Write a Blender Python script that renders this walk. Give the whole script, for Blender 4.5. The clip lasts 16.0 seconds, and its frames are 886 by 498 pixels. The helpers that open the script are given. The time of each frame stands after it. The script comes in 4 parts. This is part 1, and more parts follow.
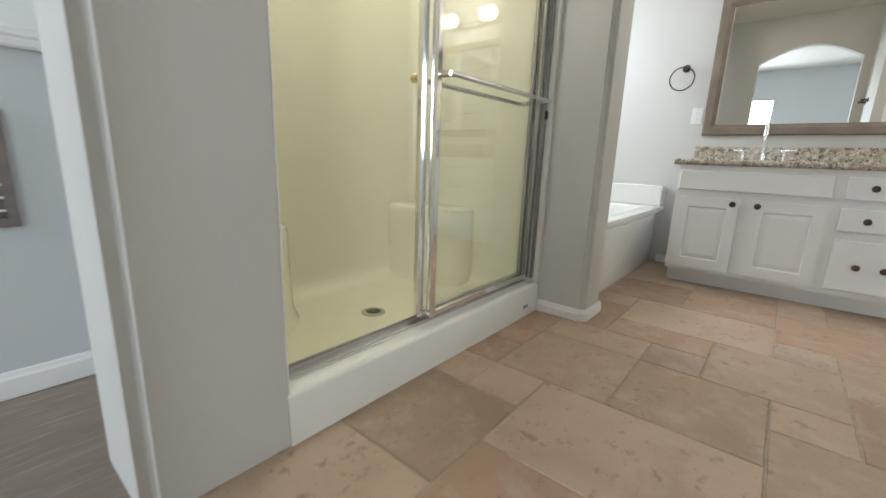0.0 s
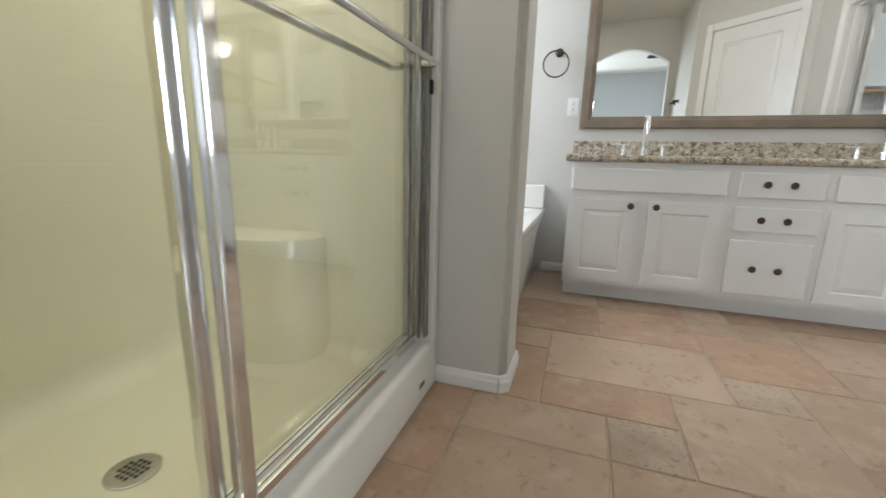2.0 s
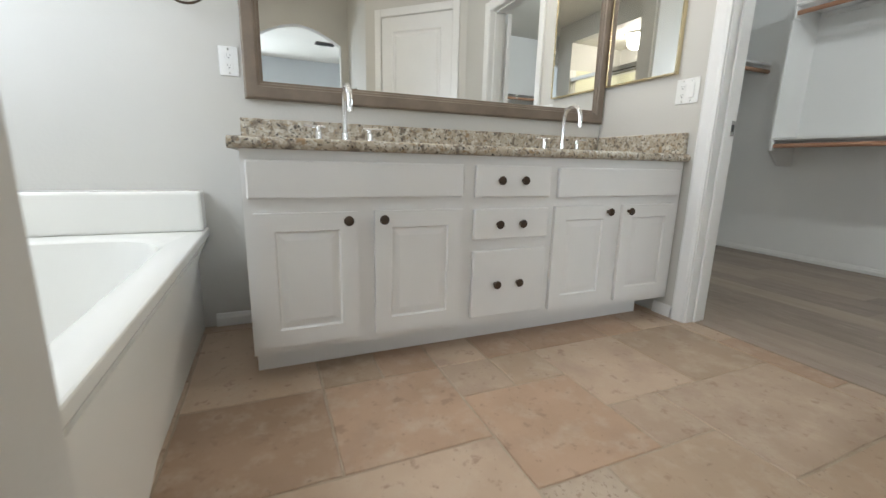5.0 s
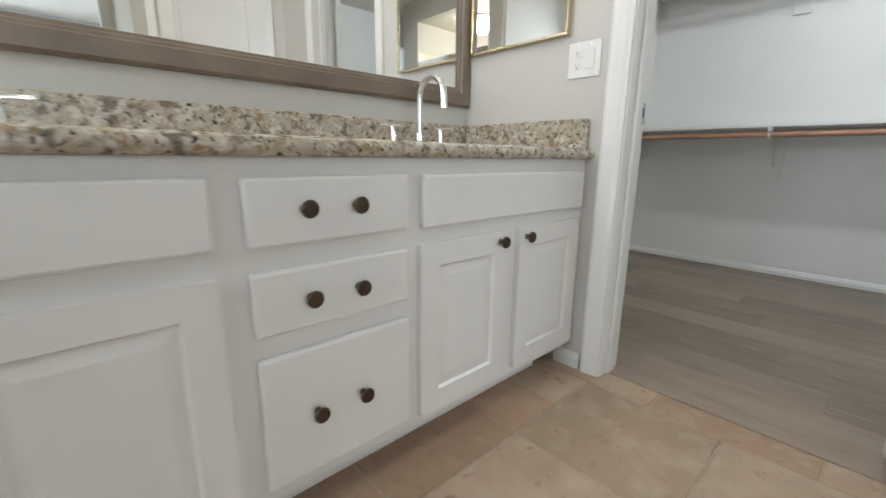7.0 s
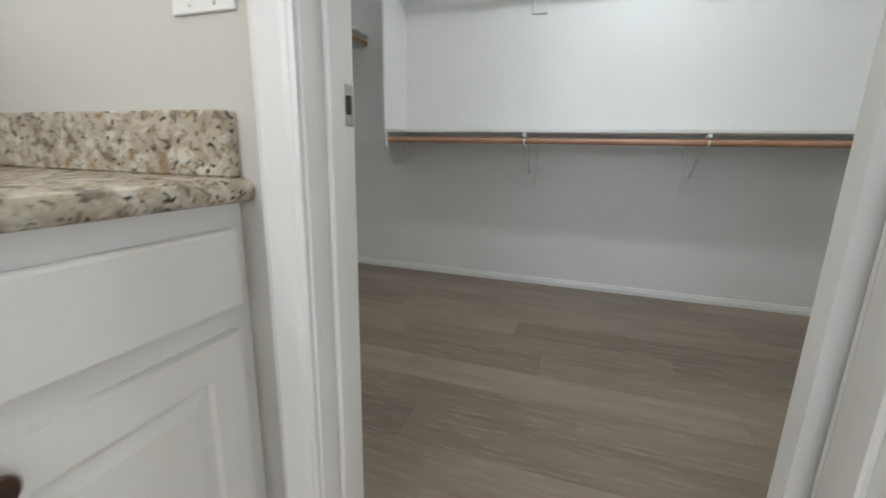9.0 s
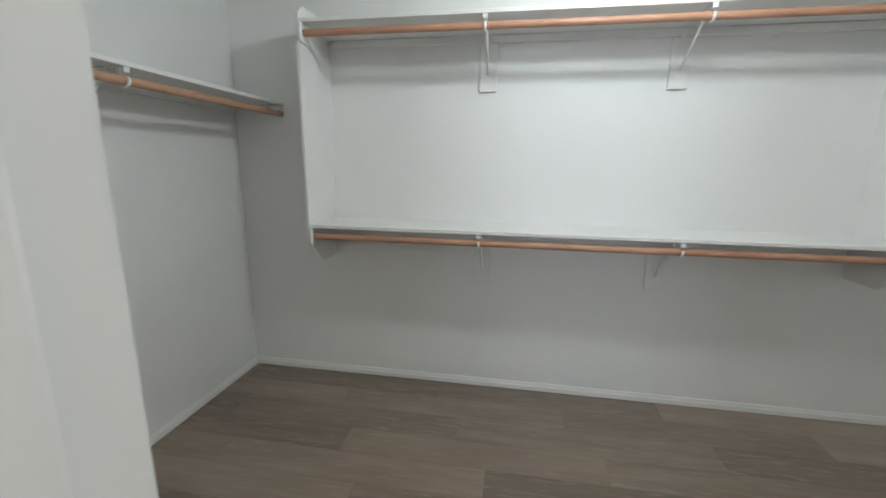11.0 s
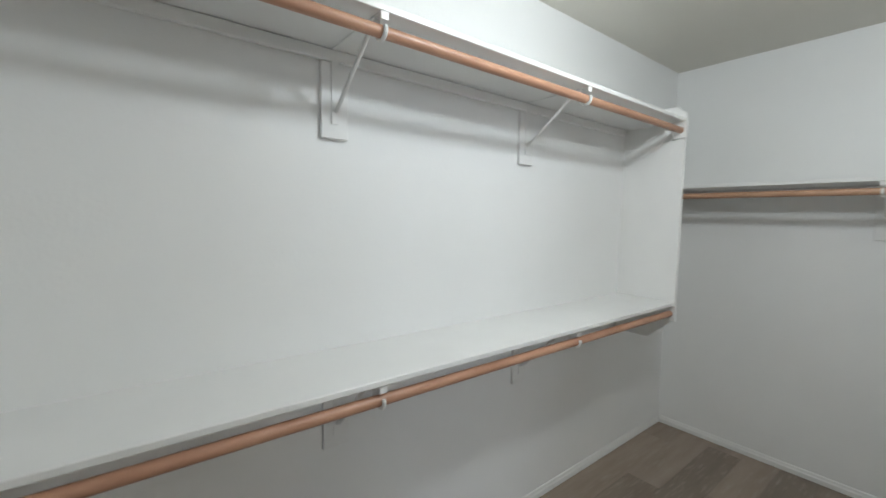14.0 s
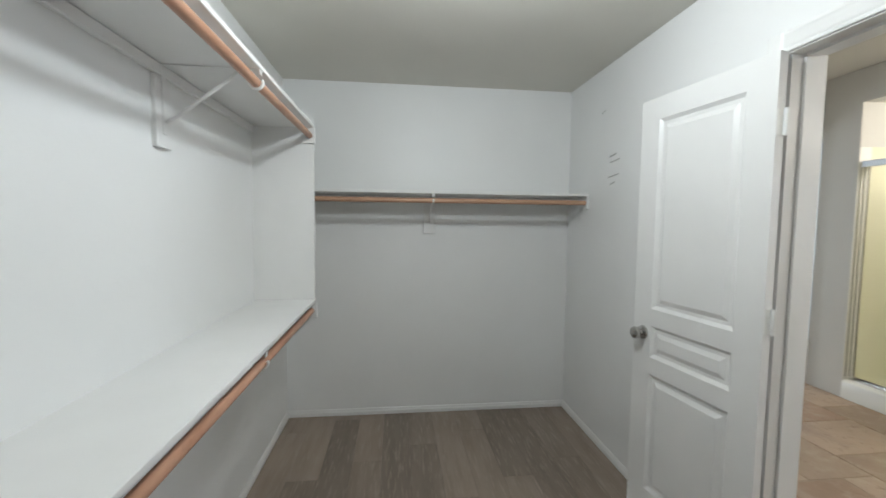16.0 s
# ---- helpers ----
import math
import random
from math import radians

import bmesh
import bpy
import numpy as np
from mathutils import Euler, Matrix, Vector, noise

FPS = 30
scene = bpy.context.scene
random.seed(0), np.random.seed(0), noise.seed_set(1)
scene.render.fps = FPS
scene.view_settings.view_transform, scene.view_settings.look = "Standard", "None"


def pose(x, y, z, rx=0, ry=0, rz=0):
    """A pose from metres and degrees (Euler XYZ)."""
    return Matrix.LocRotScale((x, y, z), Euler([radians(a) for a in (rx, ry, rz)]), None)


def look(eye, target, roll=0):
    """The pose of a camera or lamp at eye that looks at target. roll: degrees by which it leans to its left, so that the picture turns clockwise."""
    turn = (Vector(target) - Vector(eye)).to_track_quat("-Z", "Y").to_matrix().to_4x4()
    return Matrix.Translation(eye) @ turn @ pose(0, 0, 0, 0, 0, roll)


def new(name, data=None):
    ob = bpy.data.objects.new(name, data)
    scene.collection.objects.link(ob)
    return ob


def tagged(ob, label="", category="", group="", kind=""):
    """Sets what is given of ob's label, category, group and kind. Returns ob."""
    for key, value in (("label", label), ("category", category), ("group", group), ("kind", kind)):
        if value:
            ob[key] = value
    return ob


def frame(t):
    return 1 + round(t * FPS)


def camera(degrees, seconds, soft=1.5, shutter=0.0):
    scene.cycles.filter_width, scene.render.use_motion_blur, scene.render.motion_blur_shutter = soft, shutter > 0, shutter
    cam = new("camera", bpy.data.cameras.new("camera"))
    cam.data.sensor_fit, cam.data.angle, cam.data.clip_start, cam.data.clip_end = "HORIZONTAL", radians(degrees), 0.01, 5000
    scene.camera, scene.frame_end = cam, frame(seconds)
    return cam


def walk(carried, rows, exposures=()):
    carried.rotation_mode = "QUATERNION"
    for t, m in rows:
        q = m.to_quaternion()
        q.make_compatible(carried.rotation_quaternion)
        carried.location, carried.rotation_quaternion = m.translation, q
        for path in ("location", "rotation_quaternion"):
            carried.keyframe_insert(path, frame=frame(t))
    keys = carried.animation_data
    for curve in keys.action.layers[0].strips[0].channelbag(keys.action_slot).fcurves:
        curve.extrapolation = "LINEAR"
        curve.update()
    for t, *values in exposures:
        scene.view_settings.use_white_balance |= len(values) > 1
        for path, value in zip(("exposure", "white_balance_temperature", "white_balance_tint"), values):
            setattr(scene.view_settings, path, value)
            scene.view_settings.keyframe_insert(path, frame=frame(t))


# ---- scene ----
cam = camera(94.7, 16.0, shutter=0.3)
PATH = [
    (0, (0.77, 0.855, 0.771), (-0.462, 2.368, 0.333), 2.0),
    (0.5, (0.614, 1.062, 0.746), (-0.52, 2.646, 0.292), 2.0),
    (1, (0.47, 1.222, 0.733), (-0.527, 2.897, 0.283), 1.9),
    (1.5, (0.372, 1.365, 0.759), (-0.478, 3.121, 0.322), 1.9),
    (2, (0.311, 1.51, 0.771), (-0.315, 3.36, 0.342), 1.4),
    (2.5, (0.278, 1.669, 0.804), (-0.024, 3.597, 0.366), 1.6),
    (3, (0.262, 1.829, 0.794), (0.243, 3.786, 0.379), 1.3),
    (3.5, (0.232, 1.999, 0.801), (0.445, 3.945, 0.391), 1.3),
    (4, (0.239, 2.166, 0.753), (0.677, 4.075, 0.35), 1.0),
    (4.2, (0.244, 2.219, 0.743), (0.766, 4.106, 0.337), 1.2),
    (6.3, (0.595, 2.997, 0.777), (1.667, 4.629, 0.344), 0.5),
    (6.5, (0.656, 3.047, 0.778), (1.788, 4.638, 0.343), 0.5),
    (7, (0.821, 3.175, 0.782), (2.143, 4.61, 0.342), 0.7),
    (7.5, (0.999, 3.233, 0.75), (2.521, 4.456, 0.316), 0.6),
    (8, (1.249, 3.282, 0.734), (2.929, 4.272, 0.291), 0.7),
    (8.5, (1.474, 3.346, 0.766), (3.268, 4.112, 0.325), 0.8),
    (9, (1.662, 3.401, 0.859), (3.507, 4.024, 0.404), 1.3),
    (9.5, (1.833, 3.392, 0.965), (3.707, 3.92, 0.508), 1.3),
    (10, (1.932, 3.408, 1.172), (3.812, 3.93, 0.734), 0.5),
    (10.2, (1.953, 3.448, 1.208), (3.852, 3.922, 0.799), 0.8),
    (12.3, (2.671, 3.723, 1.438), (4.602, 3.903, 0.949), 0.4),
    (12.5, (2.756, 3.752, 1.433), (4.691, 3.911, 0.952), 0.3),
    (13, (2.863, 3.948, 1.452), (4.816, 3.817, 1.04), 0.8),
    (13.5, (2.943, 4.173, 1.451), (4.776, 3.428, 1.156), 1.8),
    (14, (3.142, 4.288, 1.451), (4.713, 3.061, 1.291), 0.9),
    (14.5, (3.311, 4.382, 1.457), (4.46, 2.751, 1.311), 1.0),
    (15, (3.471, 4.465, 1.444), (4.091, 2.568, 1.312), 0.7),
    (15.5, (3.533, 4.423, 1.424), (3.713, 2.435, 1.305), 0.6),
    (16, (3.629, 4.322, 1.456), (3.401, 2.339, 1.321), 0.6),
]
U = 1.1  # metres to one unit of the plan below


def at(x, y, z):
    return (x * U, y * U, z * U)


walk(cam, [(t, look(at(*eye), at(*target), roll)) for t, eye, target, roll in PATH], [(0.0, 0.0), (4.0, 0.0), (12.0, 0.0), (16.0, -0.04)])

# ---- light ----
world = bpy.data.worlds.new("sky")
world.use_nodes = True
scene.world = world
sky = world.node_tree.nodes.new("ShaderNodeTexSky")
sky.sky_type, sky.sun_disc, sky.sun_elevation, sky.sun_rotation = "NISHITA", False, radians(40), radians(200)
world.node_tree.nodes["Background"].inputs["Strength"].default_value = 0.12
world.node_tree.links.new(sky.outputs[0], world.node_tree.nodes["Background"].inputs["Color"])


def area_light(name, x, y, z, tx, ty, tz, w, h, watts, colour):
    d = bpy.data.lights.new(name, "AREA")
    d.shape, d.size, d.size_y, d.energy, d.color = "RECTANGLE", w * U, h * U, watts * U * U, colour
    ob = new(name, d)
    ob.matrix_world = look(at(x, y, z), at(tx, ty, tz))
    return ob


def bulb(name, x, y, z, watts, colour, r=0.05):
    d = bpy.data.lights.new(name, "POINT")
    d.energy, d.color, d.shadow_soft_size = watts * U * U, colour, r * U
    ob = new(name, d)
    ob.location = at(x, y, z)
    return ob


DAY, WARM = (0.78, 0.89, 1.0), (1.0, 0.955, 0.885)
area_light("bedroom_daylight", -0.45, -2.93, 1.5, 0.2, 0.5, 0.6, 1.55, 1.3, 110, DAY)
area_light("bedroom_side_daylight", 3.17, -1.75, 1.45, 0.0, 1.4, 0.5, 1.5, 1.25, 58, DAY)
area_light("bath_window_daylight", -0.99, 3.72, 1.65, 1.0, 3.6, 1.0, 1.0, 0.95, 22, (0.78, 0.87, 1.0))
for bx in (0.75, 1.2, 1.65):
    bulb("vanity_bulb", bx, 4.28, 2.08, 4.5, WARM)
bulb("shower_bulb", -0.58, 2.06, 2.36, 19, (1.0, 0.95, 0.885), 0.1)
bulb("closet_bulb", 3.32, 3.15, 2.30, 30.5, (0.855, 0.95, 1.0), 0.07)


# ---- materials ----
def material(name, colour, rough=0.5, metal=0.0, second=None, scale=6.0, amount=0.5, bump=0.0, bump_scale=60.0,
             stretch=(1, 1, 1), piece=0.0, coat=0.0, wear=0.04, spec=0.5):
    """A surface with tone at two scales, fine relief and, for pieces, a tone of each one's own."""
    m = bpy.data.materials.new(name)
    m.use_nodes = True
    n, li = m.node_tree.nodes, m.node_tree.links
    b = n["Principled BSDF"]
    b.inputs["Roughness"].default_value, b.inputs["Metallic"].default_value = rough, metal
    b.inputs["Coat Weight"].default_value = coat
    b.inputs["Specular IOR Level"].default_value = spec
    co = n.new("ShaderNodeTexCoord")
    mp = n.new("ShaderNodeMapping")
    mp.inputs["Scale"].default_value = stretch
    li.new(co.outputs["Object"], mp.inputs["Vector"])
    vec = mp.outputs["Vector"]
    if piece:
        info = n.new("ShaderNodeObjectInfo")
        shift = n.new("ShaderNodeVectorMath")
        shift.operation = "MULTIPLY_ADD"
        shift.inputs[1].default_value = (37, 53, 19)
        li.new(info.outputs["Random"], shift.inputs[0])
        li.new(vec, shift.inputs[2])
        vec = shift.outputs[0]
    big = n.new("ShaderNodeTexNoise")
    big.inputs["Scale"].default_value, big.inputs["Detail"].default_value = scale, 5
    li.new(vec, big.inputs["Vector"])
    ramp = n.new("ShaderNodeValToRGB")
    ramp.color_ramp.elements[0].position, ramp.color_ramp.elements[1].position = 0.5 - amount / 2, 0.5 + amount / 2
    second = second or tuple(c * (1 - wear) for c in colour)
    ramp.color_ramp.elements[0].color, ramp.color_ramp.elements[1].color = (*colour, 1), (*second, 1)
    li.new(big.outputs["Fac"], ramp.inputs["Fac"])
    out = ramp.outputs["Color"]
    if piece:
        hue = n.new("ShaderNodeHueSaturation")
        rng = n.new("ShaderNodeMapRange")
        rng.inputs["To Min"].default_value, rng.inputs["To Max"].default_value = 1 - piece, 1 + piece
        li.new(info.outputs["Random"], rng.inputs["Value"])
        li.new(rng.outputs["Result"], hue.inputs["Value"])
        li.new(out, hue.inputs["Color"])
        out = hue.outputs["Color"]
    li.new(out, b.inputs["Base Color"])
    fine = n.new("ShaderNodeTexNoise")
    fine.inputs["Scale"].default_value, fine.inputs["Detail"].default_value = bump_scale, 3
    li.new(vec, fine.inputs["Vector"])
    rr = n.new("ShaderNodeMapRange")
    rr.inputs["To Min"].default_value, rr.inputs["To Max"].default_value = rough * 0.85, min(1, rough * 1.15)
    li.new(fine.outputs["Fac"], rr.inputs["Value"])
    li.new(rr.outputs["Result"], b.inputs["Roughness"])
    if bump:
        bp = n.new("ShaderNodeBump")
        bp.inputs["Strength"].default_value, bp.inputs["Distance"].default_value = bump, 0.004
        li.new(fine.outputs["Fac"], bp.inputs["Height"])
        li.new(bp.outputs["Normal"], b.inputs["Normal"])
    return m


def granite():
    m = material("granite", (0.50, 0.445, 0.36), 0.24, second=(0.40, 0.335, 0.25), scale=30, amount=0.3, coat=0.0)
    n, li = m.node_tree.nodes, m.node_tree.links
    b = n["Principled BSDF"]
    co = n.new("ShaderNodeTexCoord")
    last = n["Color Ramp"].outputs["Color"]
    for scale, low, high, colour in ((42, 0.50, 0.62, (0.62, 0.58, 0.50)), (30, 0.54, 0.63, (0.20, 0.165, 0.13)), (80, 0.57, 0.645, (0.05, 0.045, 0.04)), (48, 0.57, 0.67, (0.30, 0.21, 0.125))):
        t = n.new("ShaderNodeTexNoise")
        t.noise_dimensions = "4D"
        t.inputs["W"].default_value = scale * 0.37
        t.inputs["Scale"].default_value, t.inputs["Detail"].default_value, t.inputs["Distortion"].default_value = scale, 4, 0.6
        li.new(co.outputs["Object"], t.inputs["Vector"])
        r = n.new("ShaderNodeMapRange")
        r.inputs["From Min"].default_value, r.inputs["From Max"].default_value = low, high
        li.new(t.outputs["Fac"], r.inputs["Value"])
        mix = n.new("ShaderNodeMix")
        mix.data_type = "RGBA"
        li.new(r.outputs["Result"], mix.inputs["Factor"])
        li.new(last, mix.inputs["A"])
        mix.inputs["B"].default_value = (*colour, 1)
        last = mix.outputs["Result"]
    li.new(last, b.inputs["Base Color"])
    return m


def travertine(name, light, dark, pits=0.0):
    """Tumbled stone: clouds, pale filled veins and small pits."""
    m = material(name, light, 0.5, second=dark, scale=5, amount=0.45, bump=0.25, bump_scale=34, piece=0.13)
    n, li = m.node_tree.nodes, m.node_tree.links
    b = n["Principled BSDF"]
    before = b.inputs["Base Color"].links[0].from_socket
    vec = n["Noise Texture"].inputs["Vector"].links[0].from_socket
    for scale, low, high, colour in ((9, 0.50, 0.72, (0.50, 0.405, 0.31)), (22, 0.58, 0.66, (0.28, 0.18, 0.125)), (60, 0.63 - pits, 0.68 - pits, (0.20, 0.13, 0.09)), (3.5, 0.55, 0.75, (0.33, 0.225, 0.165))):
        t = n.new("ShaderNodeTexNoise")
        t.noise_dimensions = "4D"
        t.inputs["W"].default_value = scale * 0.21
        t.inputs["Scale"].default_value, t.inputs["Detail"].default_value, t.inputs["Roughness"].default_value = scale, 6, 0.65
        li.new(vec, t.inputs["Vector"])
        r = n.new("ShaderNodeMapRange")
        r.inputs["From Min"].default_value, r.inputs["From Max"].default_value = low, high
        r.inputs["To Max"].default_value = 0.7
        li.new(t.outputs["Fac"], r.inputs["Value"])
        mix = n.new("ShaderNodeMix")
        mix.data_type = "RGBA"
        li.new(r.outputs["Result"], mix.inputs["Factor"])
        li.new(before, mix.inputs["A"])
        mix.inputs["B"].default_value = (*colour, 1)
        before = mix.outputs["Result"]
    li.new(before, b.inputs["Base Color"])
    return m


def plank_wood():
    m = material("grey_brown_plank", (0.295, 0.234, 0.187), 0.42, second=(0.205, 0.156, 0.121), scale=3.2, amount=0.55, bump=0.08,
                 bump_scale=40, stretch=(4.6, 0.55, 1), piece=0.24)
    n, li = m.node_tree.nodes, m.node_tree.links
    b = n["Principled BSDF"]
    before = b.inputs["Base Color"].links[0].from_socket
    vec = n["Noise Texture"].inputs["Vector"].links[0].from_socket
    for scale, low, high, colour in ((14, 0.52, 0.72, (0.35, 0.29, 0.235)), (2.2, 0.69, 0.76, (0.085, 0.06, 0.045))):
        t = n.new("ShaderNodeTexNoise")
        t.noise_dimensions = "4D"
        t.inputs["W"].default_value = scale * 0.3
        t.inputs["Scale"].default_value, t.inputs["Detail"].default_value = scale, 5
        li.new(vec, t.inputs["Vector"])
        r = n.new("ShaderNodeMapRange")
        r.inputs["From Min"].default_value, r.inputs["From Max"].default_value = low, high
        r.inputs["To Max"].default_value = 0.75
        li.new(t.outputs["Fac"], r.inputs["Value"])
        mix = n.new("ShaderNodeMix")
        mix.data_type = "RGBA"
        li.new(r.outputs["Result"], mix.inputs["Factor"])
        li.new(before, mix.inputs["A"])
        mix.inputs["B"].default_value = (*colour, 1)
        before = mix.outputs["Result"]
    li.new(before, b.inputs["Base Color"])
    return m


def clear_glass():
    m = bpy.data.materials.new("clear_glass")
    m.use_nodes = True
    b = m.node_tree.nodes["Principled BSDF"]
    b.inputs["Base Color"].default_value = (0.985, 0.992, 0.985, 1)
    b.inputs["Transmission Weight"].default_value, b.inputs["Roughness"].default_value, b.inputs["IOR"].default_value = 1, 0.0, 1.48
    return m


def glow(name, colour, strength):
    m = bpy.data.materials.new(name)
    m.use_nodes = True
    b = m.node_tree.nodes["Principled BSDF"]
    b.inputs["Base Color"].default_value = (0.9, 0.9, 0.88, 1)
    b.inputs["Emission Color"].default_value, b.inputs["Emission Strength"].default_value = (*colour, 1), strength
    return m


WALL = material("greige_wall_paint", (0.625, 0.61, 0.57), 0.6, bump=0.16, bump_scale=75, scale=2, wear=0.05)
CLOSET = material("white_closet_paint", (0.85, 0.85, 0.84), 0.42, bump=0.14, bump_scale=75, scale=2, wear=0.04)
CEIL = material("ceiling_paint", (0.74, 0.715, 0.65), 0.8, bump=0.25, bump_scale=60, scale=2)
TRIM = material("white_trim_paint", (0.83, 0.825, 0.81), 0.3, bump=0.03, bump_scale=40, scale=5)
CABINET = material("white_cabinet_paint", (0.775, 0.76, 0.735), 0.32, bump=0.035, bump_scale=45, scale=5)
ACRYLIC = material("cream_acrylic", (0.80, 0.785, 0.60), 0.2, bump=0.01, bump_scale=8, scale=1.5, coat=0.6, wear=0.03)


def moulded_courses(m, height):
    """Faint moulded joint lines, one to each course, pressed into an acrylic wall."""
    n, li = m.node_tree.nodes, m.node_tree.links
    co, sep = n.new("ShaderNodeTexCoord"), n.new("ShaderNodeSeparateXYZ")
    li.new(co.outputs["Object"], sep.inputs["Vector"])
    last = sep.outputs["Z"]
    for op, v in (("DIVIDE", height), ("FRACT", 0.0), ("SUBTRACT", 0.5), ("ABSOLUTE", 0.0), ("MULTIPLY", 25.0), ("MINIMUM", 1.0)):
        q = n.new("ShaderNodeMath")
        q.operation = op
        q.inputs[1].default_value = v
        li.new(last, q.inputs[0])
        last = q.outputs["Value"]
    bp = n.new("ShaderNodeBump")
    bp.inputs["Strength"].default_value, bp.inputs["Distance"].default_value = 0.22, 0.0015
    li.new(last, bp.inputs["Height"])
    li.new(n["Bump"].outputs["Normal"], bp.inputs["Normal"])
    li.new(bp.outputs["Normal"], n["Principled BSDF"].inputs["Normal"])


moulded_courses(ACRYLIC, 0.125)
WHITE_ACRYLIC = material("white_acrylic", (0.86, 0.85, 0.80), 0.16, scale=2, coat=0.3)
CHROME = material("chrome", (0.86, 0.86, 0.87), 0.08, 1.0, bump_scale=20)
SATIN = material("brushed_metal", (0.55, 0.54, 0.52), 0.25, 1.0, bump_scale=90)
# dull aluminium with shade put into its colour, for jambs and north stiles
SHADED_RAIL = material("dull_shaded_aluminium", (0.33, 0.32, 0.285), 0.32, 1.0, bump_scale=90)
BRONZE = material("oil_rubbed_bronze", (0.05, 0.038, 0.03), 0.36, 0.6, second=(0.095, 0.06, 0.038), scale=30)
BRASS = material("pale_brass", (0.72, 0.62, 0.42), 0.22, 1.0)
MIRROR = material("mirror", (0.93, 0.94, 0.93), 0.0, 1.0, wear=0.0)
FRAME = material("taupe_wood_frame", (0.235, 0.185, 0.14), 0.42, second=(0.145, 0.11, 0.082), scale=9, amount=0.5, bump=0.08, bump_scale=30)
ROD = material("pink_brown_wood_rod", (0.55, 0.31, 0.205), 0.4, second=(0.40, 0.20, 0.125), scale=5, stretch=(5, 1.2, 5), bump=0.05)
ROD_X = material("tan_wood_rod", (0.55, 0.33, 0.215), 0.4, second=(0.40, 0.22, 0.135), scale=5, stretch=(1.2, 5, 5), bump=0.05)
PLASTIC = material("white_plastic", (0.85, 0.85, 0.83), 0.3)
DARK = material("dark_slot", (0.02, 0.02, 0.02), 0.6)
GROUT = material("sandy_grout", (0.46, 0.38, 0.29), 0.85, second=(0.33, 0.26, 0.19), scale=14, bump=0.4, bump_scale=90)
STONE = travertine("beige_travertine", (0.50, 0.378, 0.277), (0.42, 0.305, 0.218))
ROSY = travertine("rosy_travertine", (0.42, 0.285, 0.195), (0.36, 0.24, 0.16))
BROWN = travertine("brown_travertine", (0.36, 0.262, 0.18), (0.405, 0.295, 0.205))
WORN = travertine("worn_pitted_travertine", (0.46, 0.375, 0.29), (0.30, 0.215, 0.155), 0.06)
PLANK = plank_wood()
SUB = material("underlay", (0.16, 0.125, 0.098), 0.8)
GRANITE = granite()
GLASS = clear_glass()
BLUE_WALL = material("bedroom_paint", (0.58, 0.60, 0.61), 0.6, bump=0.12, bump_scale=75, scale=2)
LAMP_GLASS = glow("lit_lamp_glass", (1.0, 0.93, 0.82), 5.0)
PANE = glow("daylit_window_pane", (0.85, 0.93, 1.0), 2.2)
BLIND = material("grey_brown_blind", (0.22, 0.18, 0.16), 0.5, second=(0.15, 0.12, 0.11), scale=8, stretch=(1, 1, 4))


# ---- mesh helpers ----
def box(bm, x0, x1, y0, y1, z0, z1, bevel=0.0, seg=1):
    b = bmesh.new()
    bmesh.ops.create_cube(b, size=1, matrix=Matrix.Translation(((x0 + x1) / 2, (y0 + y1) / 2, (z0 + z1) / 2)) @ Matrix.Diagonal((x1 - x0, y1 - y0, z1 - z0, 1)))
    if bevel:
        bmesh.ops.bevel(b, geom=b.edges[:], offset=bevel, segments=seg, affect="EDGES", profile=0.5)
    join(bm, b)
    return bm


def join(bm, b, m=None):
    if m is not None:
        b.transform(m)
    made = {v: bm.verts.new(v.co) for v in b.verts}
    for f in b.faces:
        bm.faces.new([made[v] for v in f.verts])
    b.free()


def boxed(*dims, bevel=0.0, seg=1):
    return box(bmesh.new(), *dims, bevel=bevel, seg=seg)


def tube(bm, path, r, sides=14):
    """A round bar along a list of points."""
    pts = [Vector(p) for p in path]
    rings = []
    up = Vector((0.31, 0.17, 0.93))
    for i, p in enumerate(pts):
        d = (pts[min(i + 1, len(pts) - 1)] - pts[max(i - 1, 0)]).normalized()
        a = d.cross(up).normalized() if abs(d.dot(up)) < 0.98 else d.cross(Vector((1, 0, 0))).normalized()
        up = a.cross(d)
        rr = r[i] if isinstance(r, (list, tuple)) else r
        rings.append([bm.verts.new(p + rr * (math.cos(k * 2 * math.pi / sides) * a + math.sin(k * 2 * math.pi / sides) * up)) for k in range(sides)])
    for a, b in zip(rings, rings[1:]):
        for k in range(sides):
            bm.faces.new((a[k], a[(k + 1) % sides], b[(k + 1) % sides], b[k]))
    bm.faces.new(rings[0][::-1])
    bm.faces.new(rings[-1])
    return bm


def prism(bm, outline, axis, lo, hi, bevel=0.0):
    """An outline of (a, b) drawn out along an axis: x takes (y, z), y takes (x, z), z takes (x, y)."""
    b = bmesh.new()

    def place(p, c):
        return {"x": (c, p[0], p[1]), "y": (p[0], c, p[1]), "z": (p[0], p[1], c)}[axis]
    low = [b.verts.new(place(p, lo)) for p in outline]
    top = [b.verts.new(place(p, hi)) for p in outline]
    b.faces.new(low[::-1])
    b.faces.new(top)
    k = len(outline)
    for i in range(k):
        b.faces.new((low[i], low[(i + 1) % k], top[(i + 1) % k], top[i]))
    bmesh.ops.recalc_face_normals(b, faces=b.faces[:])
    if bevel:
        bmesh.ops.bevel(b, geom=[e for e in b.edges if len(e.link_faces) == 2 and e.calc_face_angle() > 0.6], offset=bevel, segments=2, affect="EDGES")
    join(bm, b)
    return bm


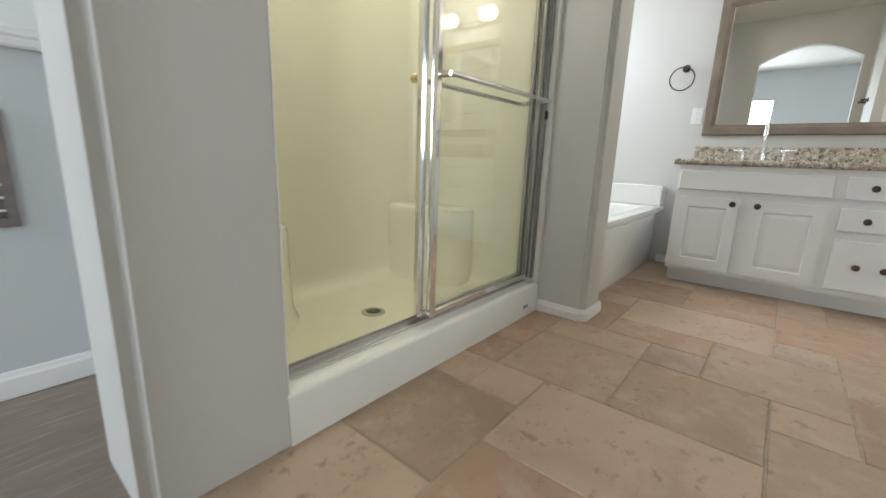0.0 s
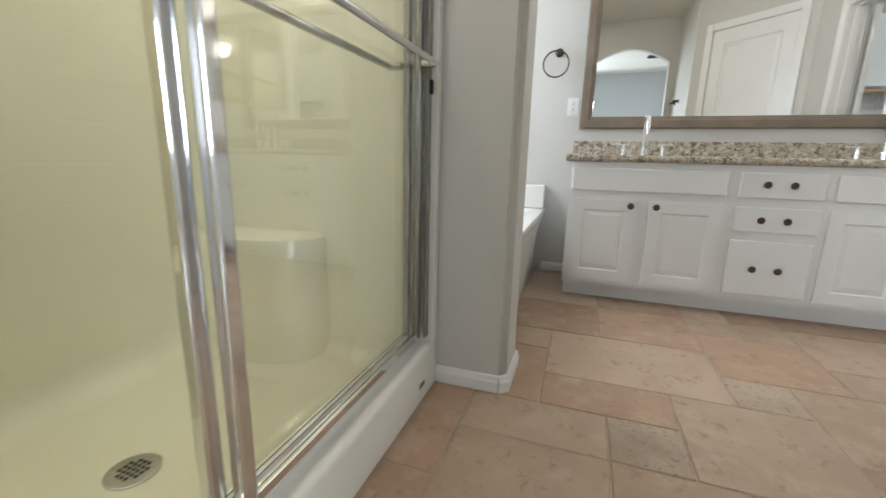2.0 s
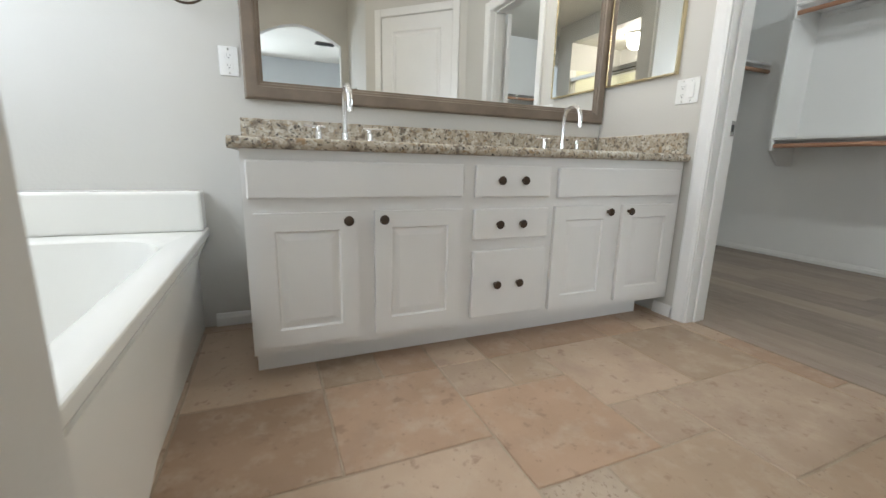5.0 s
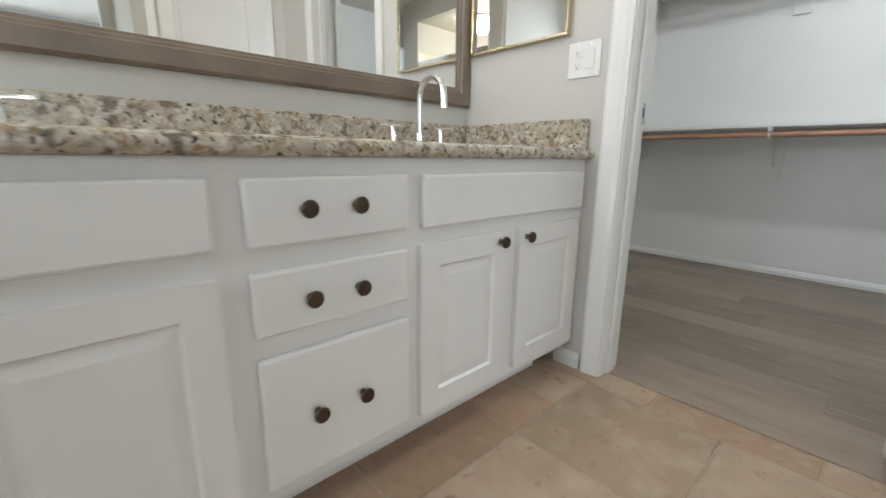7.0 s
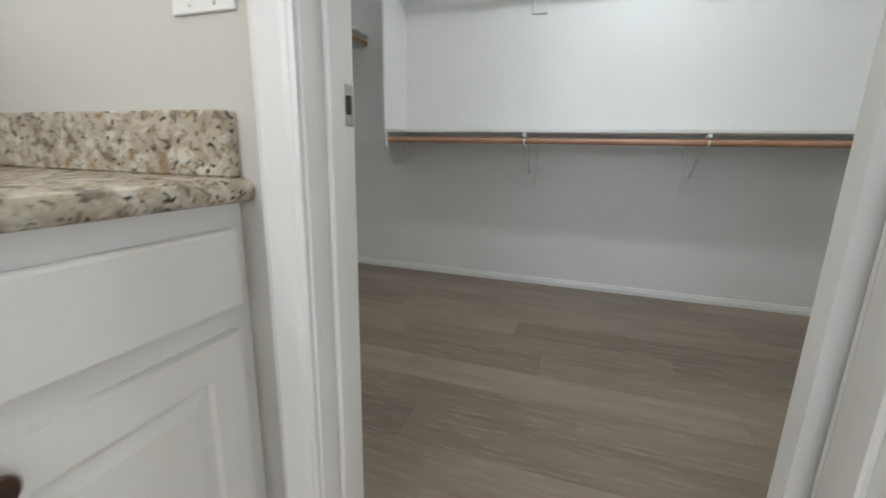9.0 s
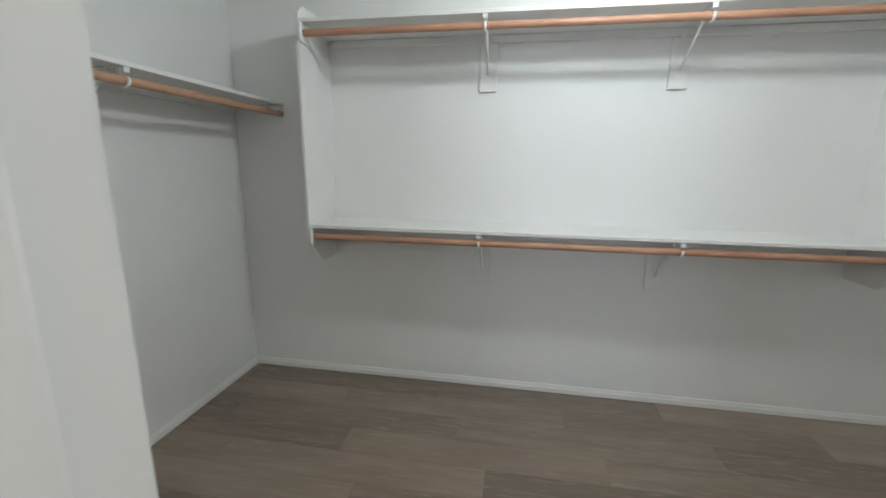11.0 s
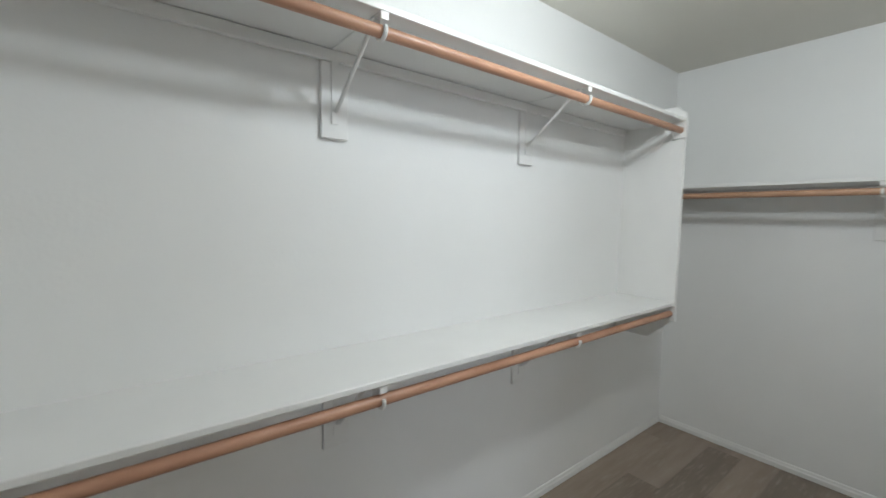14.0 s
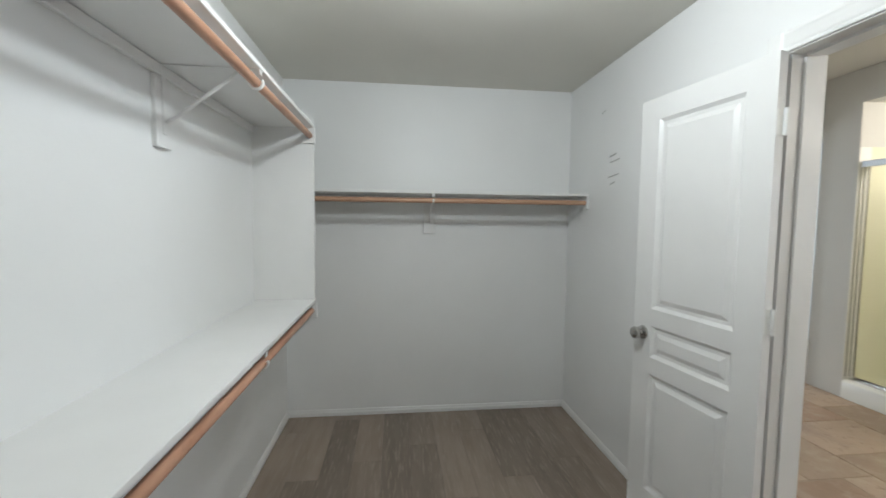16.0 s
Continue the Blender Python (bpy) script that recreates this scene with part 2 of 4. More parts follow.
def lathe(bm, profile, m, sides=20):
    """A profile of (radius, height) turned round z, then placed by m."""
    b = bmesh.new()
    rings = [[b.verts.new((r * math.cos(k * 2 * math.pi / sides), r * math.sin(k * 2 * math.pi / sides), h)) for k in range(sides)] for r, h in profile]
    for a, c in zip(rings, rings[1:]):
        for k in range(sides):
            b.faces.new((a[k], a[(k + 1) % sides], c[(k + 1) % sides], c[k]))
    b.faces.new(rings[0][::-1])
    b.faces.new(rings[-1])
    join(bm, b, m)
    return bm


def part(name, bm, mat, parent=None, label="", smooth=False):
    bmesh.ops.recalc_face_normals(bm, faces=bm.faces[:])
    bm.transform(Matrix.Scale(U, 4))
    if smooth:
        for f in bm.faces:
            f.smooth = True
        for e in bm.edges:
            if len(e.link_faces) == 2 and e.calc_face_angle() > 0.7:
                e.smooth = False
    me = bpy.data.meshes.new(name)
    bm.to_mesh(me)
    bm.free()
    me.materials.append(mat)
    ob = new(name, me)
    if parent is not None:
        ob.parent = parent
        root = parent
        off = Vector(parent.location)
        while root.parent is not None:
            root = root.parent
            off += Vector(root.location)
        if parent.type == "EMPTY":
            ob.matrix_parent_inverse = Matrix.Translation(-off)
    if label:
        ob["label"] = label
    return ob


def thing(name, x, y, z, label, category, group="", kind=""):
    ob = new(name)
    ob.empty_display_size = 0.05
    ob.location = at(x, y, z)
    return tagged(ob, label, category, group, kind)


def structure(name, bm, mat, label, category):
    return tagged(part(name, bm, mat), label, category, kind="structure")


RX = Matrix.Rotation(radians(90), 4, "X")  # z turned to -y
RY = Matrix.Rotation(radians(90), 4, "Y")  # z turned to +x

# ---- the rooms ----
HIGH, LOW = 2.73, 2.44
WX, TUBX = -1.03, 0.04

structure("wall_north", boxed(-1.15, 2.17, 4.5, 4.62, 0, HIGH), WALL, "greige painted textured bathroom wall behind vanity", "wall")
b = box(bmesh.new(), 2.17, 2.238, 3.81, 4.5, 0, HIGH)
box(b, 2.17, 2.238, 2.58, 3.02, 0, HIGH)
box(b, 2.17, 2.238, 3.02, 3.81, 2.06, HIGH)
structure("wall_east", b, WALL, "greige painted bathroom wall with closet doorway", "wall")
b = box(bmesh.new(), 2.242, 2.31, 3.81, 5.23, 0, HIGH)
box(b, 2.242, 2.31, 1.29, 3.02, 0, HIGH)
box(b, 2.242, 2.31, 3.02, 3.81, 2.06, HIGH)
structure("wall_closet_west", b, CLOSET, "white painted closet wall with open doorway", "wall")
structure("wall_closet_north", boxed(2.242, 4.54, 5.23, 5.35, 0, HIGH), CLOSET, "plain white painted closet wall", "wall")
structure("wall_closet_east", boxed(4.42, 4.54, 1.17, 5.23, 0, HIGH), CLOSET, "white painted textured closet wall behind shelves", "wall")
structure("wall_closet_south", boxed(2.242, 4.42, 1.17, 1.29, 0, HIGH), CLOSET, "white painted glossy closet end wall", "wall")
structure("ceiling_closet", boxed(2.311, 4.419, 1.291, 5.229, LOW, LOW + 0.08), CEIL, "off-white textured closet ceiling", "ceiling")

# tub and shower side
win = (3.2, 4.25, 1.15, 2.15)
b = box(bmesh.new(), -1.15, WX, 2.99, win[0], 0, HIGH)
box(b, -1.15, WX, win[1], 4.5, 0, HIGH)
box(b, -1.15, WX, win[0], win[1], 0, win[2])
box(b, -1.15, WX, win[0], win[1], win[3], HIGH)
box(b, -1.15, WX - 0.03, 1.17, 2.99, 0, HIGH)
structure("wall_west", b, WALL, "greige painted wall with window above the tub", "wall")
b = prism(bmesh.new(), [(-1.06, 2.765), (0.118, 2.765), (0.118, 2.99), (-1.03, 2.99), (-1.06, 2.99)], "z", 0, HIGH)
bmesh.ops.bevel(b, geom=[e for e in b.edges if abs(e.verts[0].co.z - e.verts[1].co.z) > 1 and e.verts[0].co.x > 0.1], offset=0.026, segments=5, affect="EDGES")
structure("wall_between", b, WALL, "greige wall end with rounded corners between shower and tub", "wall")
b = prism(bmesh.new(), [(-0.42, 1.02), (-0.135, 1.02), (-0.135, 1.346), (-1.06, 1.346), (-1.06, 1.17), (-0.42, 1.17)], "z", 0, HIGH)
bmesh.ops.bevel(b, geom=[e for e in b.edges if abs(e.verts[0].co.z - e.verts[1].co.z) > 1 and abs(e.verts[0].co.x + 0.135) < 0.01 and e.verts[0].co.y < 1.1], offset=0.03, segments=5, affect="EDGES")
structure("wall_shower_south", b, WALL, "grey painted wall end with rounded corner beside shower", "wall")
structure("wall_shower_head", boxed(-0.24, -0.135, 1.346, 2.765, 2.46, HIGH), WALL, "greige ceiling drop above the shower opening", "wall")
structure("ceiling_shower", boxed(-1.05, -0.241, 1.347, 2.764, 2.46, 2.5), CEIL, "off-white shower ceiling", "ceiling")
structure("ceiling_bath", boxed(-1.14, 2.17, 0.7, 4.5, HIGH, HIGH + 0.1), CEIL, "off-white textured bathroom ceiling", "ceiling")

# angled linen-closet wall, short side wall, arch wall
ang = Matrix.Translation((2.17, 2.58, 0)) @ Matrix.Rotation(radians(225), 4, "Z")  # local x runs along the wall, local y into it
b = bmesh.new()
LEN = 1.146
for dims in ((0, 0.15, 0, 0.1, 0, HIGH), (0.95, LEN, 0, 0.1, 0, HIGH), (0.15, 0.95, 0, 0.1, 2.2, HIGH)):
    c = boxed(*dims)
    join(b, c, ang)
structure("wall_angled", b, WALL, "greige angled wall with a white door", "wall")
structure("wall_side", boxed(1.362, 1.47, 0.72, 1.765, 0, HIGH), WALL, "short greige wall beside the arch", "wall")
arch = [(-0.16, 0), (0.24, 0), (0.24, 2.17)]
arch += [(0.24 + 1.03 * k / 16, 2.17 + 0.19 * math.sin(math.pi * k / 16)) for k in range(1, 16)]
arch += [(1.27, 2.17), (1.27, 0), (1.47, 0), (1.47, HIGH), (-1.06, HIGH), (-1.06, 2.3), (-0.16, 2.3)]
structure("wall_arch", prism(bmesh.new(), arch, "y", 0.6, 0.72), WALL, "greige wall with a wide arched opening", "wall")

# bedroom beyond the arch
structure("bedroom_wall_west", boxed(-1.72, -1.6, -3.1, 0.6, 0, HIGH), BLUE_WALL, "pale grey bedroom wall", "wall")
b = box(bmesh.new(), 3.2, 3.32, -3.1, -2.55, 0, HIGH)
box(b, 3.2, 3.32, -0.95, 0.6, 0, HIGH)
box(b, 3.2, 3.32, -2.55, -0.95, 0, 0.8)
box(b, 3.2, 3.32, -2.55, -0.95, 2.1, HIGH)
structure("bedroom_wall_east", b, BLUE_WALL, "pale grey bedroom wall with a side window", "wall")
structure("bedroom_wall_north", box(boxed(1.471, 3.32, 0.6, 0.72, 0, HIGH), -1.72, -1.061, 0.6, 0.72, 0, HIGH), BLUE_WALL, "pale grey bedroom wall beside the arch", "wall")
b = box(bmesh.new(), -1.6, -1.25, -3.1, -2.98, 0, HIGH)
box(b, 0.35, 3.2, -3.1, -2.98, 0, HIGH)
box(b, -1.25, 0.35, -3.1, -2.98, 0, 0.87)
box(b, -1.25, 0.35, -3.1, -2.98, 2.17, HIGH)
structure("bedroom_wall_south", b, BLUE_WALL, "pale grey bedroom wall with a window", "wall")
structure("bedroom_ceiling", boxed(-1.6, 3.2, -2.98, 0.599, HIGH, HIGH + 0.1), CEIL, "off-white bedroom ceiling", "ceiling")
structure("bedroom_floor", boxed(-1.6, 3.2, -2.98, 0.689, -0.1, -0.002), PLANK, "dark grey-brown wood plank bedroom floor", "floor")


def window(name, m, w, h, label):
    """A white framed window; local x along, z up, seen from -y."""
    root = thing(name, *m.translation, label, "window", kind="structure")
    f = bmesh.new()
    for d in ((0, w, 0, 0.05, 0, 0.05), (0, w, 0, 0.05, h - 0.05, h), (0, 0.05, 0, 0.05, 0.05, h - 0.05), (w - 0.05, w, 0, 0.05, 0.05, h - 0.05), (w / 2 - 0.02, w / 2 + 0.02, 0.005, 0.045, 0.05, h - 0.05)):
        join(f, boxed(*d, bevel=0.006), m)
    part("window_frame", f, TRIM, root)
    for a, c in ((0.05, w / 2 - 0.02), (w / 2 + 0.02, w - 0.05)):
        p = bmesh.new()
        join(p, boxed(a, c, 0.02, 0.03, 0.05, h - 0.05), m)
        part("pane", p, PANE, root, "bright daylit glass pane")
    s = bmesh.new()
    join(s, boxed(-0.02, w + 0.02, -0.04, -0.002, -0.03, 0, bevel=0.006), m)
    part("window_sill", s, TRIM, root)


window("window_bedroom", Matrix.Translation((0.35, -3.04, 0.87)) @ Matrix.Rotation(radians(180), 4, "Z"), 1.6, 1.3, "bright white-framed bedroom window in daylight")
window("window_bedroom_side", Matrix.Translation((3.26, -0.95, 0.8)) @ Matrix.Rotation(radians(-90), 4, "Z"), 1.6, 1.3, "bright white-framed side window of the bedroom")
window("window_bath", Matrix.Translation((-1.09, 3.2, 1.15)) @ Matrix.Rotation(radians(90), 4, "Z"), 1.05, 1.0, "bright white-framed window above the bathtub")

# nook at the bathroom's entry: half-height wall with white cap and a slatted grille
b = box(bmesh.new(), -1.05, -0.965, 0.721, 1.169, 0, 1.03)
structure("wall_nook", b, BLUE_WALL, "cool grey half-height wall in the entry nook", "wall")
structure("wall_nook_upper", boxed(-1.06, -1.0, 0.721, 1.169, 1.09, HIGH), CLOSET, "pale upper wall above white moulding", "wall")
b = box(bmesh.new(), -1.06, -0.93, 0.721, 1.168, 1.03, 1.055, bevel=0.006)
box(b, -1.055, -0.945, 0.721, 1.168, 1.057, 1.088, bevel=0.008)
structure("trim_cap", b, TRIM, "white moulded cap along the half wall", "trim")
g = thing("wall_grille", -0.962, 0.94, 0.55, "grey-brown slatted wall grille in a plain frame", "grille")
b = box(bmesh.new(), -0.964, -0.945, 0.78, 0.80, 0.53, 0.86)
box(b, -0.964, -0.945, 0.96, 0.985, 0.53, 0.86)
box(b, -0.964, -0.945, 0.80, 0.96, 0.53, 0.555)
box(b, -0.964, -0.945, 0.80, 0.96, 0.84, 0.86)
part("frame", b, BLIND, g)
part("backing", boxed(-0.964, -0.96, 0.80, 0.96, 0.555, 0.84), BLIND, g)
for k in range(7):
    part("slat", boxed(-0.957, -0.947, 0.80, 0.96, 0.575 + 0.037 * k, 0.581 + 0.037 * k), TRIM if k < 4 else BLIND, g)


# ---- baseboards and door trim ----
def baseboard(name, x0, y0, x1, y1, h=0.06, t=0.014, label="white painted baseboard with eased top"):
    """From point to point along a wall; the board lies to the left of the way."""
    d = Vector((x1 - x0, y1 - y0, 0))
    m = Matrix.Translation((x0, y0, 0)) @ Matrix.Rotation(math.atan2(d.y, d.x), 4, "Z")
    b = bmesh.new()
    prism(b, [(0.0005, 0.001), (t, 0.001), (t, h - 0.022), (t - 0.004, h - 0.014), (t - 0.006, h - 0.004), (t - 0.009, h), (0.0005, h)], "x", 0, d.length)
    b.transform(m)
    return structure(name, b, TRIM, label, "baseboard")


for row in ((0.215, 4.5, 0.06, 4.5), (2.17, 3.865, 2.17, 3.97), (2.17, 2.58, 2.17, 2.97), (0.118, 2.788, 0.118, 2.985), (-0.127, 2.765, 0.095, 2.765),
            (1.36, 1.77, 1.36, 0.72), (1.27, 0.72, 1.36, 0.72)):
    x0, y0, x1, y1 = row
    if row[0] == 2.17 or row[0] == 0.215:
        baseboard("baseboard", x0, y0, x1, y1)
    elif row[0] == 1.36:
        baseboard("baseboard", x1, y1, x0, y0)
    else:
        baseboard("baseboard", x1, y1, x0, y0)
baseboard("baseboard", 0.1215, 2.7915, 0.0915, 2.7615, h=0.0606, t=0.0165, label="white baseboard return across the rounded corner")
baseboard("baseboard", -0.965, 1.169, -0.965, 0.722, 0.085)
baseboard("baseboard", -0.42, 1.17, -0.95, 1.17, 0.085)
for row in ((4.42, 1.29, 4.42, 5.23), (4.406, 5.23, 2.31, 5.23), (2.324, 1.29, 4.406, 1.29), (2.31, 5.216, 2.31, 3.87), (2.31, 2.97, 2.31, 1.29)):
    baseboard("baseboard", *row, h=0.048, t=0.012, label="low white baseboard along the closet wall")


def casing_piece(bm, length, m, w=0.068):
    """Moulded casing: local x its length, y its width from the opening outwards, z its depth."""
    b = bmesh.new()
    prism(b, [(0, 0.0008), (0, 0.010), (0.006, 0.012), (0.012, 0.011), (0.020, 0.014), (w - 0.018, 0.017), (w - 0.010, 0.019), (w, 0.016), (w, 0.0008)], "x", 0, length)
    join(bm, b, m)


def frame_trim(name, side, x, y0, y1, top, label):
    """Casing round a doorway in a wall at x; side -1 faces west."""
    turn = Matrix(((0, 0, side, 0), (0, 1, 0, 0), (1, 0, 0, 0), (0, 0, 0, 1)))
    flip = Matrix(((0, 0, side, 0), (0, -1, 0, 0), (1, 0, 0, 0), (0, 0, 0, 1)))
    lie = Matrix(((0, 0, side, 0), (1, 0, 0, 0), (0, 1, 0, 0), (0, 0, 0, 1)))
    root = thing(name, x, (y0 + y1) / 2, 0, label, "door casing", kind="structure")
    for m in (Matrix.Translation((x, y1, 0)) @ turn, Matrix.Translation((x, y0, 0)) @ flip):
        b = bmesh.new()
        casing_piece(b, top + 0.068, m)
        part("casing", b, TRIM, root)
    b = bmesh.new()
    casing_piece(b, y1 - y0, Matrix.Translation((x, y0, top)) @ lie)
    part("casing", b, TRIM, root)


frame_trim("trim_closet_doorway", -1, 2.17, 3.04, 3.787, 2.04, "white moulded casing round the closet doorway")
frame_trim("trim_closet_inside", 1, 2.31, 3.04, 3.80, 2.04, "white moulded casing inside the closet doorway")
j = thing("door_jamb", 2.24, 3.45, 0, "white painted door jamb with stop", "door jamb", kind="structure")
part("jamb", boxed(2.169, 2.3005, 3.782, 3.809, 0, 2.035), TRIM, j)
part("jamb", boxed(2.169, 2.3005, 3.021, 3.045, 0, 2.035), TRIM, j)
part("head", boxed(2.169, 2.311, 3.021, 3.809, 2.035, 2.06), TRIM, j)
part("stop", boxed(2.215, 2.258, 3.771, 3.782, 0, 2.025, bevel=0.003), TRIM, j)
part("stop", boxed(2.215, 2.258, 3.045, 3.056, 0, 2.025, bevel=0.003), TRIM, j)
part("stop", boxed(2.215, 2.258, 3.056, 3.771, 2.025, 2.035), TRIM, j)
s = part("strike_plate", boxed(2.264, 2.296, 3.7795, 3.7818, 0.90, 0.965, bevel=0.0008), SATIN, j, "brushed metal strike plate")
part("latch_hole", boxed(2.273, 2.288, 3.7785, 3.7798, 0.918, 0.948), DARK, s)


def panel_face(bm, x0, x1, z0, z1, y, out, depth=0.012, edge=0.03, field=0.02):
    """A moulded panel let into a face at y that looks towards out."""
    ys = [y, y - out * depth, y - out * depth, y - out * 0.003]
    ins = [0, edge * 0.5, edge, edge + field]
    rings = []
    for i, yy in zip(ins, ys):
        rings.append([bm.verts.new(c) for c in ((x0 + i, yy, z0 + i), (x1 - i, yy, z0 + i), (x1 - i, yy, z1 - i), (x0 + i, yy, z1 - i))])
    for a, c in zip(rings, rings[1:]):
        for k in range(4):
            bm.faces.new((a[k], a[(k + 1) % 4], c[(k + 1) % 4], c[k]))
    bm.faces.new(rings[-1])


def panelled_slab(w, h, t, panels, both=True, **moulding):
    """A door leaf from x 0 to w, y 0 to t, with moulded panels on its faces."""
    bm = bmesh.new()
    xs = sorted({0, w, *[p[0] for p in panels], *[p[1] for p in panels]})
    zs = sorted({0, h, *[p[2] for p in panels], *[p[3] for p in panels]})
    for y, out in ((0, -1), (t, 1)):
        for x0, x1 in zip(xs, xs[1:]):
            for z0, z1 in zip(zs, zs[1:]):
                if both or out < 0:
                    if any(p[0] <= x0 and x1 <= p[1] and p[2] <= z0 and z1 <= p[3] for p in panels):
                        continue
                bm.faces.new([bm.verts.new(c) for c in ((x0, y, z0), (x1, y, z0), (x1, y, z1), (x0, y, z1))])
        if both or out < 0:
            for p in panels:
                panel_face(bm, *p, y, out, **moulding)
    for x in (0, w):
        bm.faces.new([bm.verts.new(c) for c in ((x, 0, 0), (x, t, 0), (x, t, h), (x, 0, h))])
    for z in (0, h):
        bm.faces.new([bm.verts.new(c) for c in ((0, 0, z), (w, 0, z), (w, t, z), (0, t, z))])
    bmesh.ops.remove_doubles(bm, verts=bm.verts[:], dist=0.0005)
    return bm


# closet door, swung open almost flat against the closet wall
hinge = Vector((2.334, 3.064, 0.012))
tip = Vector((2.418, 2.438, 0.012))
way = (tip - hinge).normalized()
leaf = Matrix.Translation(hinge) @ Matrix.Rotation(math.atan2(way.y, way.x), 4, "Z")
DOORW = (tip - hinge).length
d = thing("door_closet", *hinge, "white painted three-panel door swung open in closet", "door", kind="structure")
b = panelled_slab(DOORW, 2.02, 0.035, [(0.11, DOORW - 0.11, 1.045, 1.92), (0.11, DOORW - 0.11, 0.815, 0.965), (0.11, DOORW - 0.11, 0.17, 0.735)])
b.transform(leaf @ Matrix.Translation((0, -0.0, 0)))
slab = part("slab", b, TRIM, d)
for hz in (1.80, 1.12, 0.25):
    b = bmesh.new()
    m = Matrix.Translation((2.3395, 3.076, hz))
    tube(b, [m @ Vector((0, 0, -0.045)), m @ Vector((0, 0, 0.045))], 0.008, 10)
    box(b, 2.3305, 2.334, 3.067, 3.078, hz - 0.044, hz + 0.044)
    box(b, 2.338, 2.366, 3.066, 3.0705, hz - 0.044, hz + 0.044)
    part("hinge", b, PLASTIC, d, "white painted hinge")
b = bmesh.new()
for out in (1, -1):
    m = leaf @ Matrix.Translation((DOORW - 0.065, 0.0175, 0.922)) @ (RX if out > 0 else RX.inverted())
    lathe(b, [(0.033, 0.0178), (0.033, 0.021), (0.03, 0.026), (0.013, 0.03), (0.011, 0.04), (0.016, 0.045), (0.026, 0.053), (0.029, 0.063), (0.025, 0.073), (0.012, 0.078)], m)
part("doorknob", b, SATIN, d, "brushed nickel round doorknob", smooth=True)
b = bmesh.new()
join(b, boxed(DOORW, DOORW + 0.0015, 0.006, 0.029, 0.92, 0.985), leaf)
part("latch_plate", b, SATIN, d)

# linen door in the angled wall
d = thing("door_linen", 1.78, 2.19, 0.01, "closed white panelled door in the angled wall", "door", kind="structure")
b = panelled_slab(0.796, 2.188, 0.035, [(0.12, 0.676, 1.05, 2.05), (0.12, 0.676, 0.2, 0.93)])
b.transform(ang @ Matrix.Translation((0.152, 0.004, 0.01)))
part("slab", b, TRIM, d)
b = bmesh.new()
lathe(b, [(0.03, 0.0), (0.03, 0.006), (0.012, 0.012), (0.012, 0.03), (0.027, 0.045), (0.02, 0.065), (0.01, 0.068)], ang @ Matrix.Translation((0.23, 0.01, 0.95)) @ RX)
part("doorknob", b, SATIN, d)
c = thing("trim_linen_door", 1.78, 2.19, 0, "white moulded casing round the angled wall's door", "door casing", kind="structure")
for dims in ((0.075, 0.149, -0.016, -0.001, 0, 2.28), (0.951, 1.025, -0.016, -0.001, 0, 2.28), (0.149, 0.951, -0.016, -0.001, 2.205, 2.28)):
    b = bmesh.new()
    join(b, boxed(*dims, bevel=0.005), ang)
    part("casing", b, TRIM, c)

# ---- shower ----
X0, X1, Y0, Y1 = -1.03, -0.245, 1.352, 2.742
PAN = 0.055


def rounded(x0, x1, y0, y1, r, n=6):
    """From the front's south end round by the back to the front's north end."""
    pts = [(x1, y0)]
    pts += [(x0 + r - r * math.sin(a), y0 + r - r * math.cos(a)) for a in (k * math.pi / 2 / n for k in range(n + 1))]
    pts += [(x0 + r - r * math.cos(a), y1 - r + r * math.sin(a)) for a in (k * math.pi / 2 / n for k in range(n + 1))]
    return pts + [(x1, y1)]


sh = thing("shower_stall", -0.6, 2.06, 0, "cream-yellow one-piece acrylic shower stall with corner seats", "shower")
b = bmesh.new()
rows = []
for inset, z in ((0.30, PAN), (0.10, PAN + 0.008), (0.055, PAN + 0.016), (0.025, PAN + 0.035), (0.008, PAN + 0.065), (0.0, PAN + 0.11), (0.0, 0.7), (0.0, 1.4), (0.0, 2.1)):
    rows.append([b.verts.new((x, y, z)) for x, y in rounded(X0 + inset, X1, Y0 + inset, Y1 - inset, max(0.06 - inset * 0.3, 0.03))])
for lo, hi in zip(rows, rows[1:]):
    for k in range(len(lo) - 1):
        b.faces.new((lo[k], lo[k + 1], hi[k + 1], hi[k]))
b.faces.new(rows[0])
part("surround", b, ACRYLIC, sh, smooth=True)
